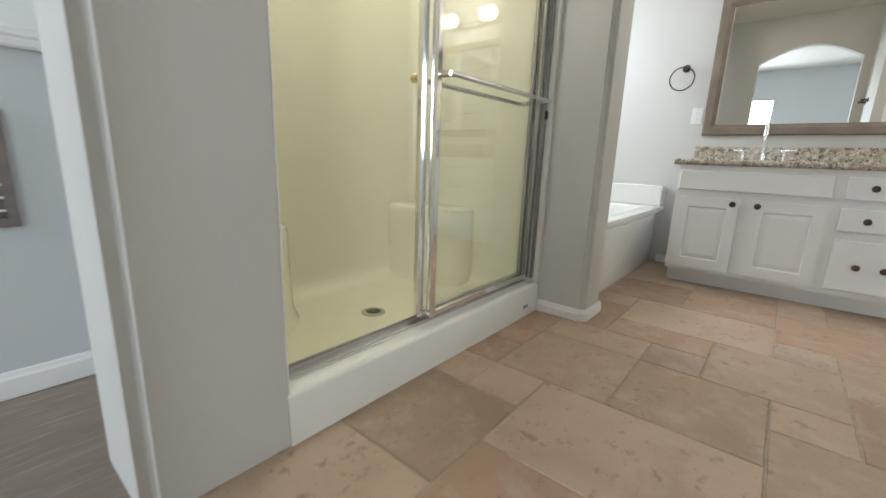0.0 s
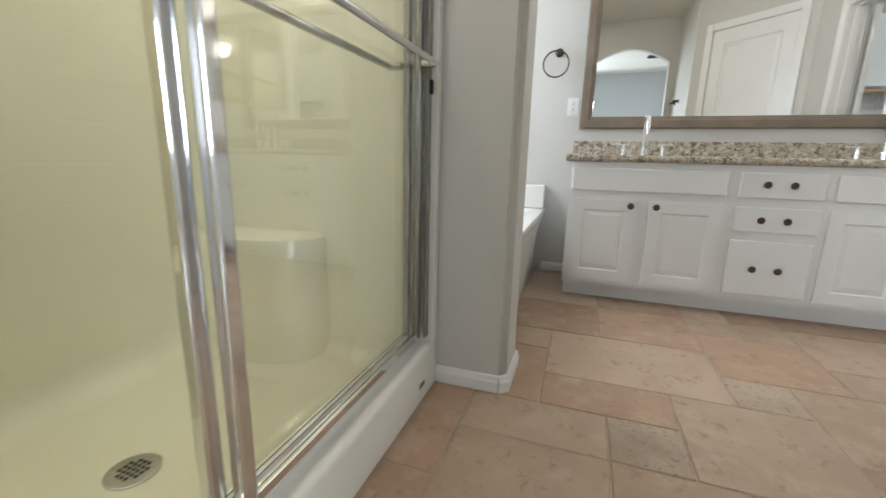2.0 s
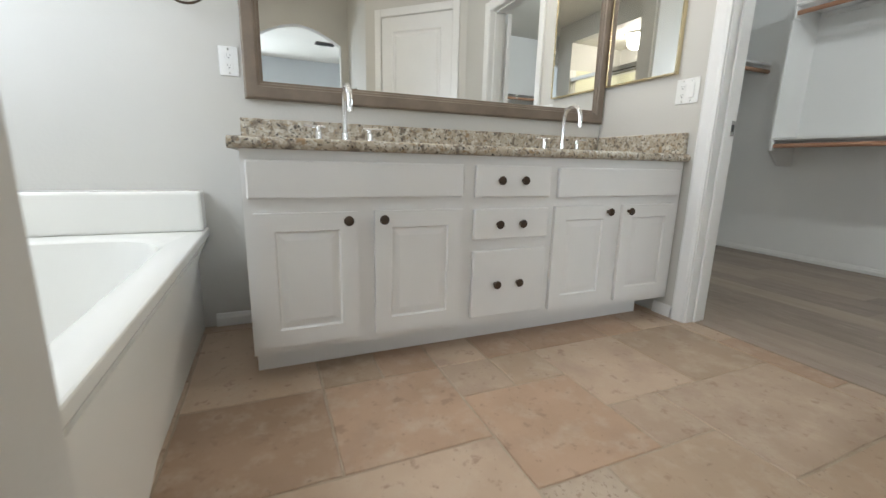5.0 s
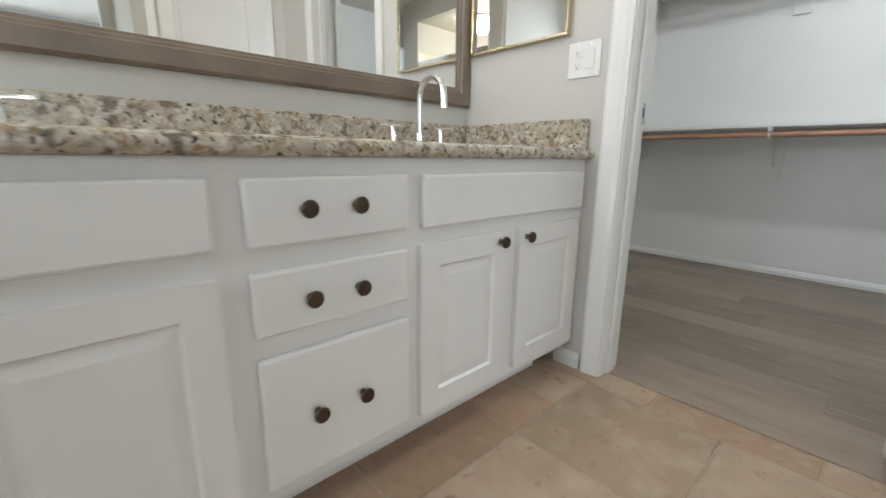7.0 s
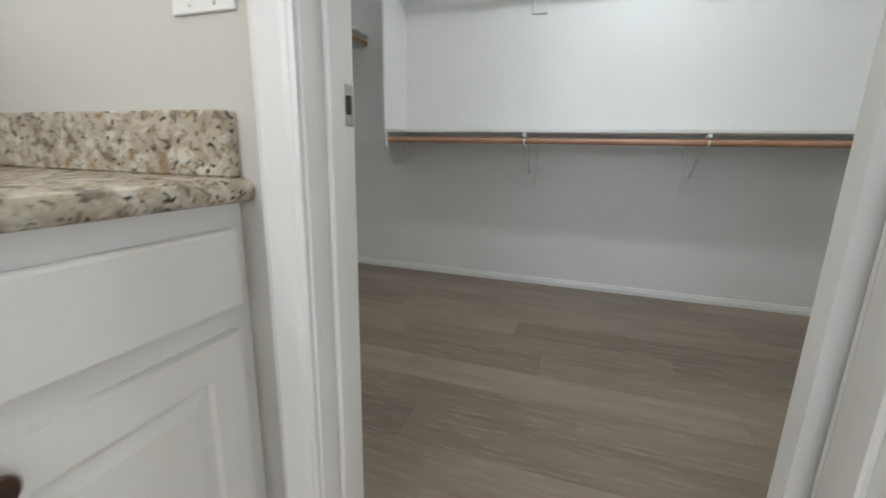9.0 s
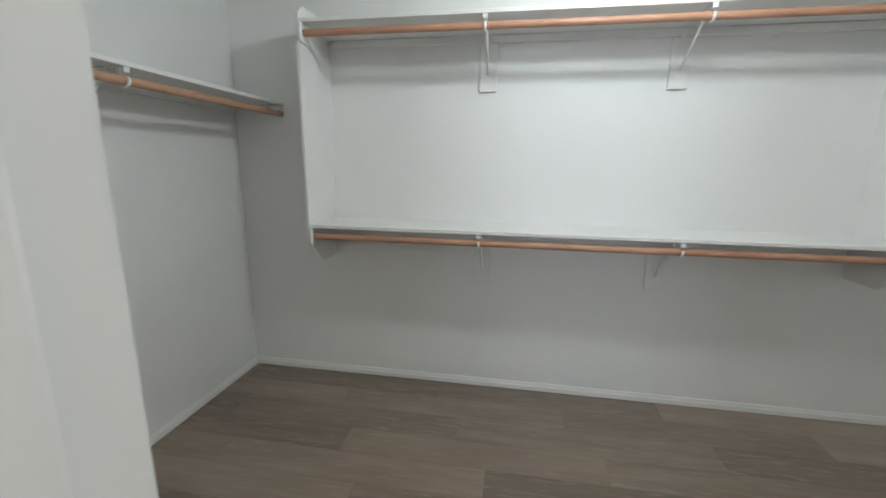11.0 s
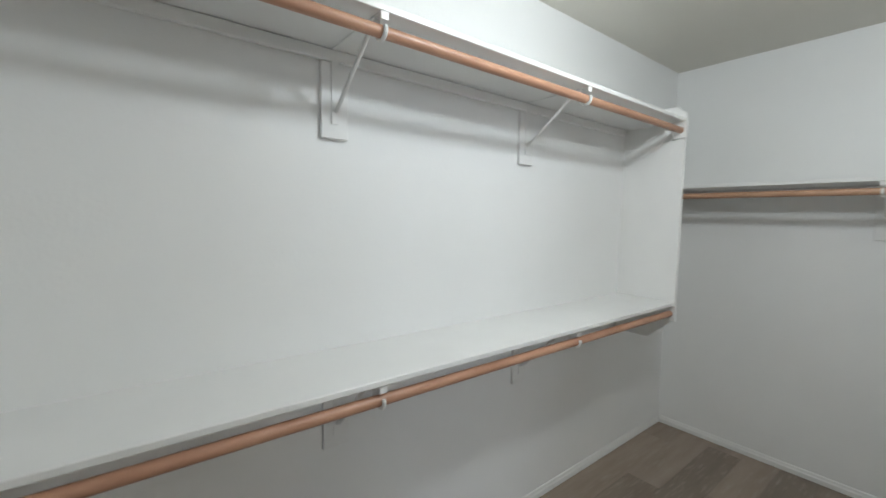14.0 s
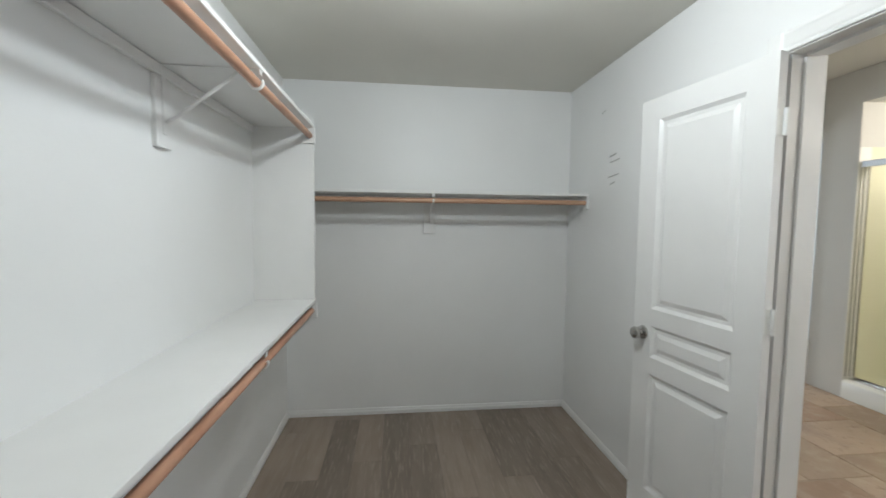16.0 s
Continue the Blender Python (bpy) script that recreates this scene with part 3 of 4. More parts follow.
# threshold with a soft front edge, and the flanges beside the opening
b = prism(bmesh.new(), [(-0.245, 0.05), (-0.245, 0.15), (-0.16, 0.152), (-0.143, 0.147), (-0.134, 0.135), (-0.128, 0.0), (-0.245, 0.0)], "y", 1.347, 2.763)
part("threshold", b, WHITE_ACRYLIC, sh, "glossy white shower threshold", smooth=True)
for ya, yb in ((1.347, 1.3512), (2.733, 2.763)):
    part("flange", boxed(-0.245, -0.131, ya, yb, 0.152, 2.099, bevel=0.0015, seg=2), WHITE_ACRYLIC, sh)
for cy, sgn in ((Y0, 1), (Y1, -1)):
    lx, ly, top = (0.37, 0.44, 0.475) if sgn > 0 else (0.47, 0.20, 0.50)
    b = bmesh.new()
    rows = []
    for grow, z in ((0.03, PAN - 0.002), (0.018, PAN + 0.02), (0.008, PAN + 0.06), (0.0, top - 0.12), (0.0, top - 0.03), (-0.008, top - 0.01), (-0.028, top)):
        pts = [(X0 + 0.002, cy + sgn * 0.002)]
        pts += [(X0 + 0.002 + (lx + grow) * math.cos(q) ** 0.72, cy + sgn * (0.002 + (ly + grow) * math.sin(q) ** 0.72)) for q in (k * math.pi / 2 / 14 for k in range(15))]
        rows.append([b.verts.new((x, y, z)) for x, y in pts])
    for lo, hi in zip(rows, rows[1:]):
        for k in range(len(lo)):
            b.faces.new((lo[k], lo[(k + 1) % len(lo)], hi[(k + 1) % len(lo)], hi[k]))
    b.faces.new(rows[-1])
    part("corner_seat", b, ACRYLIC, sh, smooth=True)
part("maker_plate", boxed(-0.1335, -0.1285, 2.61, 2.655, 0.045, 0.06), SATIN, sh, "small grey plate on the threshold")
dr = thing("shower_drain", -0.605, 2.045, PAN, "round chrome shower drain with square holes", "drain")
b = bmesh.new()
lathe(b, [(0.056, 0.0005), (0.056, 0.004), (0.05, 0.006), (0.0, 0.006)][:3], Matrix.Translation((-0.605, 2.045, PAN)), 28)
part("plate", b, SATIN, dr, smooth=True)
for i in range(-2, 3):
    for k in range(-2, 3):
        if i * i + k * k < 7:
            part("hole", boxed(-0.609 + i * 0.013, -0.600 + i * 0.013, 2.0405 + k * 0.013, 2.0495 + k * 0.013, PAN + 0.0055, PAN + 0.0066), DARK, dr)
# sliding glass doors, both pushed to the north end
enc = thing("shower_enclosure", -0.19, 2.06, 0.15, "chrome-framed sliding glass shower doors, pushed open", "shower door")
b = boxed(-0.238, -0.192, 1.352, 2.731, 0.1525, 0.157, bevel=0.0015)
trk = part("bottom_track", b, CHROME, enc)
for x, top in ((-0.238, 0.178), (-0.198, 0.166)):
    part("guide", boxed(x, x + 0.006, 1.352, 2.731, 0.1573, top, bevel=0.001), SATIN, trk)
part("header", boxed(-0.240, -0.146, 1.352, 2.731, 1.93, 1.985, bevel=0.004), CHROME, enc)
for ya, yb in ((1.352, 1.357), (2.707, 2.731)):
    jm = part("wall_jamb", boxed(-0.196, -0.188, ya, yb, 0.1825, 1.9295), SHADED_RAIL, enc)
    for x in (-0.236, -0.158):
        part("lip", boxed(x, x + 0.008, ya, yb, 0.1825, 1.9295), SHADED_RAIL, jm)
part("bumper", boxed(-0.149, -0.139, 2.709, 2.721, 0.96, 1.0, bevel=0.002), DARK, enc, "black rubber bumper")
for x, ya, yb, nm in ((-0.177, 1.945, 2.70, "outer"), (-0.212, 1.915, 2.69, "inner")):
    p = part("sliding_panel", boxed(x - 0.011, x + 0.011, ya + 0.026, yb - 0.022, 0.186, 0.208, bevel=0.002), CHROME, enc)
    part("top_rail", boxed(x - 0.011, x + 0.011, ya + 0.026, yb - 0.022, 1.90, 1.926, bevel=0.002), CHROME, p)
    part("stile", boxed(x - 0.013, x + 0.013, ya - 0.006, ya + 0.0255, 0.184, 1.928, bevel=0.006, seg=3), CHROME, p)
    part("stile", boxed(x - 0.012, x + 0.012, yb - 0.0215, yb, 0.184, 1.928, bevel=0.004, seg=2), SHADED_RAIL, p)
    pane = part("glass", boxed(x - 0.0025, x + 0.0025, ya + 0.027, yb - 0.0225, 0.209, 1.899), GLASS, p, "clear glass pane")
    pane.visible_shadow = False
b = tube(bmesh.new(), [(-0.125, 1.958, 1.04), (-0.125, 2.70, 1.04)], 0.0095)
tube(b, [(-0.164, 1.962, 1.04), (-0.122, 1.962, 1.04)], 0.012)
tube(b, [(-0.164, 2.688, 1.04), (-0.122, 2.688, 1.04)], 0.012)
part("towel_bar", b, CHROME, enc, "chrome towel bar", smooth=True)
b = tube(bmesh.new(), [(-0.262, 1.935, 1.03), (-0.262, 2.67, 1.03)], 0.0095)
tube(b, [(-0.224, 2.66, 1.03), (-0.265, 2.66, 1.03)], 0.011)
part("towel_bar", b, SATIN, enc, "inner towel bar behind the glass", smooth=True)
# brass end post that carries the inner towel bar's south end
b = bmesh.new()
lathe(b, [(0.012, 0.0), (0.010, 0.012), (0.016, 0.02), (0.016, 0.034), (0.01, 0.038)], Matrix.Translation((-0.2255, 1.928, 1.03)) @ RY.inverted())
part("bar_end_post", b, BRASS, enc, smooth=True)
v = thing("shower_valve", -0.72, 1.353, 1.05, "chrome shower valve and hose on the shower wall", "shower fitting")
b = bmesh.new()
lathe(b, [(0.07, 0.0), (0.068, 0.008), (0.02, 0.014), (0.02, 0.05), (0.03, 0.055), (0.028, 0.075)], Matrix.Translation((-0.72, 1.3525, 1.05)) @ RX.inverted())
part("valve", b, CHROME, v, smooth=True)
b = tube(bmesh.new(), [(-0.72, 1.353, 1.9), (-0.72, 1.48, 1.93), (-0.72, 1.54, 1.90), (-0.72, 1.57, 1.86)], [0.01, 0.01, 0.012, 0.04])
part("shower_head", b, CHROME, v, smooth=True)
lm = thing("ceiling_light", -0.58, 2.06, 2.46, "round flush white glass ceiling light, switched on", "ceiling light")
b = bmesh.new()
lathe(b, [(0.14, 0.0), (0.135, -0.015), (0.13, -0.018)], Matrix.Translation((-0.58, 2.06, 2.459)), 28)
part("rim", b, PLASTIC, lm)
b = bmesh.new()
lathe(b, [(0.125, 0.0), (0.115, -0.02), (0.08, -0.038), (0.03, -0.045)], Matrix.Translation((-0.58, 2.06, 2.44)), 28)
dome = part("diffuser", b, LAMP_GLASS, lm, smooth=True)
dome.visible_shadow = False

# ---- bathtub ----
tb = thing("bathtub", -0.5, 3.74, 0, "white acrylic bathtub with a sweeping moulded apron", "bathtub")
b = bmesh.new()
TX0, TX1, TY0, TY1, TZ = -1.028, 0.052, 2.992, 4.499, 0.455
rings = []
for inset, z, r in ((0.0, TZ, 0.01), (0.075, TZ, 0.2), (0.09, TZ - 0.012, 0.22), (0.13, 0.2, 0.25), (0.2, 0.11, 0.2)):
    pts = []
    for cx, cy, a0 in ((TX1 - inset - r, TY0 + inset + r, -90), (TX1 - inset - r, TY1 - inset - r - (0.11 if inset else 0), 0), (TX0 + inset + r, TY1 - inset - r - (0.11 if inset else 0), 90), (TX0 + inset + r, TY0 + inset + r, 180)):
        pts += [(cx + r * math.cos(radians(a0 + 15 * k)), cy + r * math.sin(radians(a0 + 15 * k)), z) for k in range(7)]
    rings.append([b.verts.new(p) for p in pts])
for lo, hi in zip(rings, rings[1:]):
    for k in range(len(lo)):
        b.faces.new((lo[k], lo[(k + 1) % len(lo)], hi[(k + 1) % len(lo)], hi[k]))
b.faces.new(rings[-1])
part("basin", b, WHITE_ACRYLIC, tb, smooth=True)
part("rim_edge", boxed(0.0, 0.066, TY0, TY1, TZ - 0.035, TZ - 0.0005, bevel=0.006, seg=2), WHITE_ACRYLIC, tb)
part("apron", boxed(-0.02, 0.012, TY0, TY1, 0, TZ - 0.036), WHITE_ACRYLIC, tb)
curve = []
for k in range(21):
    u = k / 20
    s = u * u * (3 - 2 * u)
    curve.append((3.0 + 1.44 * u, 0.03 + 0.37 * s))
b = prism(bmesh.new(), [(3.0, TZ - 0.04)] + curve + [(4.44, TZ - 0.04)], "x", 0.0122, 0.06, bevel=0.01)
part("apron_sweep", b, WHITE_ACRYLIC, tb)
part("end_ledge", boxed(TX0, 0.058, 4.385, 4.4985, TZ, 0.615, bevel=0.01, seg=2), WHITE_ACRYLIC, tb)

# ---- vanity ----
FY = 3.912
cab = thing("vanity_cabinet", 1.2, 4.2, 0, "long white painted bathroom vanity with raised panels", "vanity cabinet")
b = box(bmesh.new(), 0.235, 2.168, FY, 4.499, 0.098, 0.779)
part("body", b, CABINET, cab)
part("toe_kick", boxed(0.24, 2.06, 4.0, 4.499, 0.0005, 0.0975), CABINET, cab)


def raised_front(x0, x1, z0, z1):
    """A cupboard door with a raised centre panel."""
    bm = bmesh.new()
    y, t = FY - 0.019, 0.0185
    b2 = panelled_slab(x1 - x0, z1 - z0, t, [(0.058, x1 - x0 - 0.058, 0.058, z1 - z0 - 0.058)], both=False, depth=0.007, edge=0.010, field=0.022)
    edges = [e for e in b2.edges if len(e.link_faces) == 2 and e.calc_face_angle() > 1.4 and all(v.co.y < 0.001 for v in e.verts)]
    bmesh.ops.bevel(b2, geom=edges, offset=0.006, segments=2, affect="EDGES")
    join(bm, b2, Matrix.Translation((x0, y, z0)))
    return bm


def slab_front(x0, x1, z0, z1):
    """A drawer front with a stepped edge."""
    return box(bmesh.new(), x0, x1, FY - 0.019, FY - 0.0005, z0, z1, bevel=0.006, seg=2)


def knob(parent, x, z):
    b = bmesh.new()
    lathe(b, [(0.008, 0.0), (0.006, 0.004), (0.005, 0.013), (0.009, 0.017), (0.0165, 0.019), (0.0172, 0.022), (0.015, 0.0255), (0.006, 0.027)], Matrix.Translation((x, FY - 0.019, z)) @ RX, 18)
    part("knob", b, BRONZE, parent, "dark bronze knob", smooth=True)


for x0, x1, kx in ((0.262, 0.586, 0.553), (0.646, 0.983, 0.675), (1.414, 1.738, 1.702), (1.795, 2.128, 1.824)):
    p = part("cupboard_door", raised_front(x0, x1, 0.127, 0.580), CABINET, cab)
    knob(p, kx, 0.552)
for z0, z1, kz in ((0.622, 0.745, 0.688), (0.455, 0.578, 0.517), (0.132, 0.411, 0.271)):
    p = part("drawer", slab_front(1.034, 1.380, z0, z1), CABINET, cab)
    knob(p, 1.139, kz)
    knob(p, 1.245, kz)
part("false_front", slab_front(0.248, 0.984, 0.626, 0.746), CABINET, cab)
part("false_front", slab_front(1.422, 2.142, 0.618, 0.742), CABINET, cab)

ct = thing("countertop", 1.2, 4.2, 0.78, "speckled beige and brown granite countertop with backsplash", "countertop")
prof = [(4.499, 0.7795), (4.499, 0.816), (3.90, 0.816), (3.887, 0.811), (3.881, 0.80), (3.881, 0.792), (3.887, 0.783), (3.895, 0.7795)]
b = prism(bmesh.new(), prof, "x", 0.205, 2.1695)
part("slab", b, GRANITE, ct, smooth=True)
part("backsplash", boxed(0.218, 2.1455, 4.474, 4.4992, 0.8165, 0.915, bevel=0.003), GRANITE, ct)
part("side_splash", boxed(2.146, 2.1695, 3.905, 4.4735, 0.8165, 0.915, bevel=0.003), GRANITE, ct)


def faucet(x):
    f = thing("faucet", x, 4.37, 0.816, "polished chrome widespread gooseneck faucet with lever handles", "faucet", "vanity faucets")
    b = bmesh.new()
    lathe(b, [(0.024, 0.0005), (0.024, 0.006), (0.017, 0.010), (0.0155, 0.05), (0.012, 0.053)], Matrix.Translation((x, 4.37, 0.816)))
    path = [(x, 4.37, 0.86), (x, 4.37, 0.985)]
    path += [(x, 4.305 + 0.065 * math.cos(a), 0.985 + 0.065 * math.sin(a)) for a in (k * math.pi / 10 for k in range(1, 11))]
    path += [(x, 4.24, 0.955)]
    tube(b, path, 0.0115)
    tube(b, [(x, 4.24, 0.957), (x, 4.24, 0.942)], 0.014)
    part("spout", b, CHROME, f, smooth=True)
    for s in (-1, 1):
        hx = x + s * 0.11
        b = bmesh.new()
        lathe(b, [(0.02, 0.0005), (0.02, 0.006), (0.0155, 0.009), (0.0145, 0.052), (0.01, 0.055), (0.009, 0.068)], Matrix.Translation((hx, 4.38, 0.816)))
        tube(b, [(hx - 0.03 * s, 4.38, 0.886), (hx + 0.058 * s, 4.378, 0.887)], 0.0062)
        part("handle", b, CHROME, f, smooth=True)


faucet(0.632)
faucet(1.797)

mr = thing("framed_mirror", 1.2, 4.49, 0.995, "large wall mirror in a taupe wooden frame", "mirror")
mx0, mx1, mz0, mz1, fw = 0.243, 2.162, 0.993, 1.915, 0.074
part("mirror_glass", boxed(mx0 + fw - 0.012, mx1 - fw + 0.012, 4.4865, 4.4915, mz0 + fw - 0.012, mz1 - fw + 0.012), MIRROR, mr, "silvered mirror glass")


def frame_rail(length, w):
    """Frame moulding: local x its length, y its depth from the wall, z its width; mitred by its ends."""
    bm = bmesh.new()
    prof = [(0, 0), (0.022, 0), (0.03, 0.008), (0.031, w - 0.024), (0.024, w - 0.020), (0.023, w - 0.012), (0.016, w - 0.009), (0.0145, w), (0, w)]
    ends = [[bm.verts.new((z if s == 0 else length - z, -y, z)) for y, z in prof] for s in (0, 1)]
    for i in range(len(prof)):
        k = (i + 1) % len(prof)
        bm.faces.new((ends[0][i], ends[0][k], ends[1][k], ends[1][i]))
    bm.faces.new(ends[0])
    bm.faces.new(ends[1][::-1])
    return bm


W, H = mx1 - mx0, mz1 - mz0
for length, m in ((W, Matrix.Translation((mx0, 4.499, mz0))), (W, Matrix.Translation((mx1, 4.499, mz1)) @ Matrix.Rotation(radians(180), 4, "Y")),
                  (H, Matrix.Translation((mx0, 4.499, mz1)) @ Matrix.Rotation(radians(90), 4, "Y")), (H, Matrix.Translation((mx1, 4.499, mz0)) @ Matrix.Rotation(radians(-90), 4, "Y"))):
    b = frame_rail(length, fw)
    b.transform(m)
    part("frame", b, FRAME, mr)

mc = thing("medicine_mirror", 2.16, 4.24, 1.19, "narrow wall mirror with slim pale brass frame", "mirror")
y0, y1, z0, z1 = 4.005, 4.462, 1.192, 1.95
part("mirror_glass", boxed(2.149, 2.1535, y0 + 0.006, y1 - 0.006, z0 + 0.006, z1 - 0.006), MIRROR, mc)
part("backing", boxed(2.154, 2.1695, y0 + 0.008, y1 - 0.008, z0 + 0.008, z1 - 0.008), PLASTIC, mc)
for dims in ((y0, y1, z0, z0 + 0.010), (y0, y1, z1 - 0.010, z1), (y0, y0 + 0.010, z0 + 0.0105, z1 - 0.0105), (y1 - 0.010, y1, z0 + 0.0105, z1 - 0.0105)):
    part("frame", boxed(2.144, 2.1695, *dims, bevel=0.002), BRASS, mc)

vl = thing("vanity_light", 1.2, 4.45, 2.08, "three-globe vanity light above the mirror, switched on", "wall light")
part("bar", boxed(0.6, 1.8, 4.46, 4.499, 2.05, 2.11, bevel=0.008), SATIN, vl)
for bx in (0.75, 1.2, 1.65):
    b = bmesh.new()
    tube(b, [(bx, 4.459, 2.08), (bx, 4.345, 2.08)], 0.02)
    part("arm", b, SATIN, vl)
    b = bmesh.new()
    bmesh.ops.create_uvsphere(b, u_segments=20, v_segments=12, radius=0.065, matrix=Matrix.Translation((bx, 4.28, 2.08)))
    g = part("globe", b, LAMP_GLASS, vl, "glowing white glass globe", smooth=True)
    g.visible_shadow = False


def socket(bm_dark, c, m):
    for du, dv, w, h in ((-0.006, 0.004, 0.0016, 0.007), (0.006, 0.004, 0.0016, 0.006), (0, -0.006, 0.004, 0.004)):
        join(bm_dark, boxed(c[0] + du - w / 2, c[0] + du + w / 2, -0.0075, -0.0066, c[1] + dv - h / 2, c[1] + dv + h / 2), m)


def wall_plate(name, m, gangs, label, cat):
    """Cover plate; local x along the wall, z up, seen from -y."""
    w = 0.046 * len(gangs) + 0.026
    root = thing(name, *m.translation, label, cat)
    b = bmesh.new()
    join(b, boxed(-w / 2, w / 2, -0.005, -0.0005, -0.057, 0.057, bevel=0.002), m)
    part("cover_plate", b, PLASTIC, root)
    for i, g in enumerate(gangs):
        cx = (i - (len(gangs) - 1) / 2) * 0.046
        if g == "outlet":
            b = bmesh.new()
            dk = bmesh.new()
            for cz in (-0.019, 0.019):
                join(b, boxed(cx - 0.015, cx + 0.015, -0.0068, -0.0051, cz - 0.013, cz + 0.013, bevel=0.0015), m)
                socket(dk, (cx, cz), m)
            o = part("outlet", b, PLASTIC, root)
            tagged(part("slots", dk, DARK, o), kind="stuff")
        else:
            b = bmesh.new()
            t = boxed(cx - 0.0155, cx + 0.0155, -0.009, -0.0051, -0.032, 0.032, bevel=0.002)
            join(b, t, m)
            part("rocker", b, PLASTIC, root)
        for cz in (-0.046, 0.046):
            b = bmesh.new()
            lathe(b, [(0.003, 0.0), (0.003, 0.0008)], m @ Matrix.Translation((cx, -0.0051, cz)) @ RX, 10)
            part("screw", b, SATIN, root)


wall_plate("outlet_plate", Matrix.Translation((0.193, 4.5, 1.134)), ["outlet"], "white double outlet on the wall beside mirror", "outlet")
wall_plate("switch_plate", Matrix.Translation((2.17, 3.946, 1.107)) @ Matrix.Rotation(radians(-90), 4, "Z"), ["outlet", "switch"], "white two-gang outlet and rocker switch plate", "light switch")

tr = thing("towel_ring", 0.077, 4.5, 1.47, "dark bronze towel ring on round wall post", "towel ring")
b = bmesh.new()
lathe(b, [(0.027, 0.0005), (0.027, 0.006), (0.02, 0.012), (0.011, 0.018), (0.010, 0.045), (0.014, 0.05), (0.013, 0.062)], Matrix.Translation((0.077, 4.5, 1.473)) @ RX)
part("post", b, BRONZE, tr, smooth=True)
b = tube(bmesh.new(), [(0.063 + 0.081 * math.sin(a), 4.452, 1.397 + 0.081 * math.cos(a)) for a in (k * 2 * math.pi / 40 for k in range(41))], 0.0048, 10)
part("ring", b, BRONZE, tr, smooth=True)
hb = thing("towel_bar", 1.36, 1.1, 1.58, "short dark bronze towel bar on side wall", "towel bar")
for yy in (1.0, 1.22):
    b = bmesh.new()
    lathe(b, [(0.025, 0.0005), (0.024, 0.008), (0.011, 0.014), (0.011, 0.055), (0.015, 0.06), (0.01, 0.068)], Matrix.Translation((1.3615, yy, 1.58)) @ RY.inverted())
    part("post", b, BRONZE, hb, smooth=True)
part("bar", tube(bmesh.new(), [(1.31, 0.98, 1.58), (1.31, 1.24, 1.58)], 0.008), BRONZE, hb, smooth=True)
vt = thing("ceiling_vent", 1.37, -1.5, 2.73, "dark ceiling air vent in bedroom", "vent")
part("frame", boxed(1.20, 1.54, -1.6, -1.4, 2.718, 2.729, bevel=0.003), BLIND, vt)
for k in range(6):
    part("slat", boxed(1.22, 1.52, -1.585 + 0.03 * k, -1.567 + 0.03 * k, 2.711, 2.7175), DARK, vt)

# ---- closet shelving ----
EX = 4.42
NY, SY = 4.625, 1.945
FX = 4.088


def side_panel(y0, y1):
    return prism(bmesh.new(), [(FX, 0.905), (FX + 0.14, 0.782), (EX + 0.003, 0.782), (EX + 0.003, 2.05), (FX + 0.045, 2.05), (FX, 2.01)], "y", y0, y1, bevel=0.003)


for y0, y1 in ((NY, NY + 0.018), (SY - 0.018, SY)):
    tagged(part("shelf_side_panel", side_panel(y0, y1), TRIM), "white painted board closing the end of shelves", "shelf panel", "closet shelving")


def bracket(root, m, reach, drop, board=True):
    """Shelf-and-rod bracket; local y out of the wall, z 0 at the shelf's underside."""
    if board:
        b = bmesh.new()
        join(b, boxed(-0.045, 0.045, 0.0005, 0.016, -drop - 0.085, -0.04, bevel=0.002), m)
        part("mounting_board", b, TRIM, root)
    b = bmesh.new()
    join(b, boxed(-0.012, 0.012, 0.0165, 0.020, -drop - 0.04, -0.001), m)
    join(b, boxed(-0.012, 0.012, 0.022, reach, -0.004, -0.001), m)
    tube(b, [m @ Vector((0, 0.022, -drop)), m @ Vector((0, 0.05, -drop + 0.015)), m @ Vector((0, reach - 0.10, -0.035)), m @ Vector((0, reach - 0.075, -0.008))], 0.0065, 8)
    part("arm", b, TRIM, root)
    b = bmesh.new()
    join(b, boxed(-0.009, 0.009, reach - 0.046, reach - 0.043, -0.05, -0.004), m)
    tube(b, [m @ Vector((0, reach - 0.018 + 0.022 * math.cos(a), -0.045 + 0.021 * math.sin(a))) for a in (math.pi * (0.9 + 1.25 * k / 10) for k in range(11))], 0.006, 8)
    join(b, boxed(-0.011, 0.011, reach - 0.004, reach - 0.0005, -0.020, -0.001), m)
    part("rod_hook", b, PLASTIC, root)


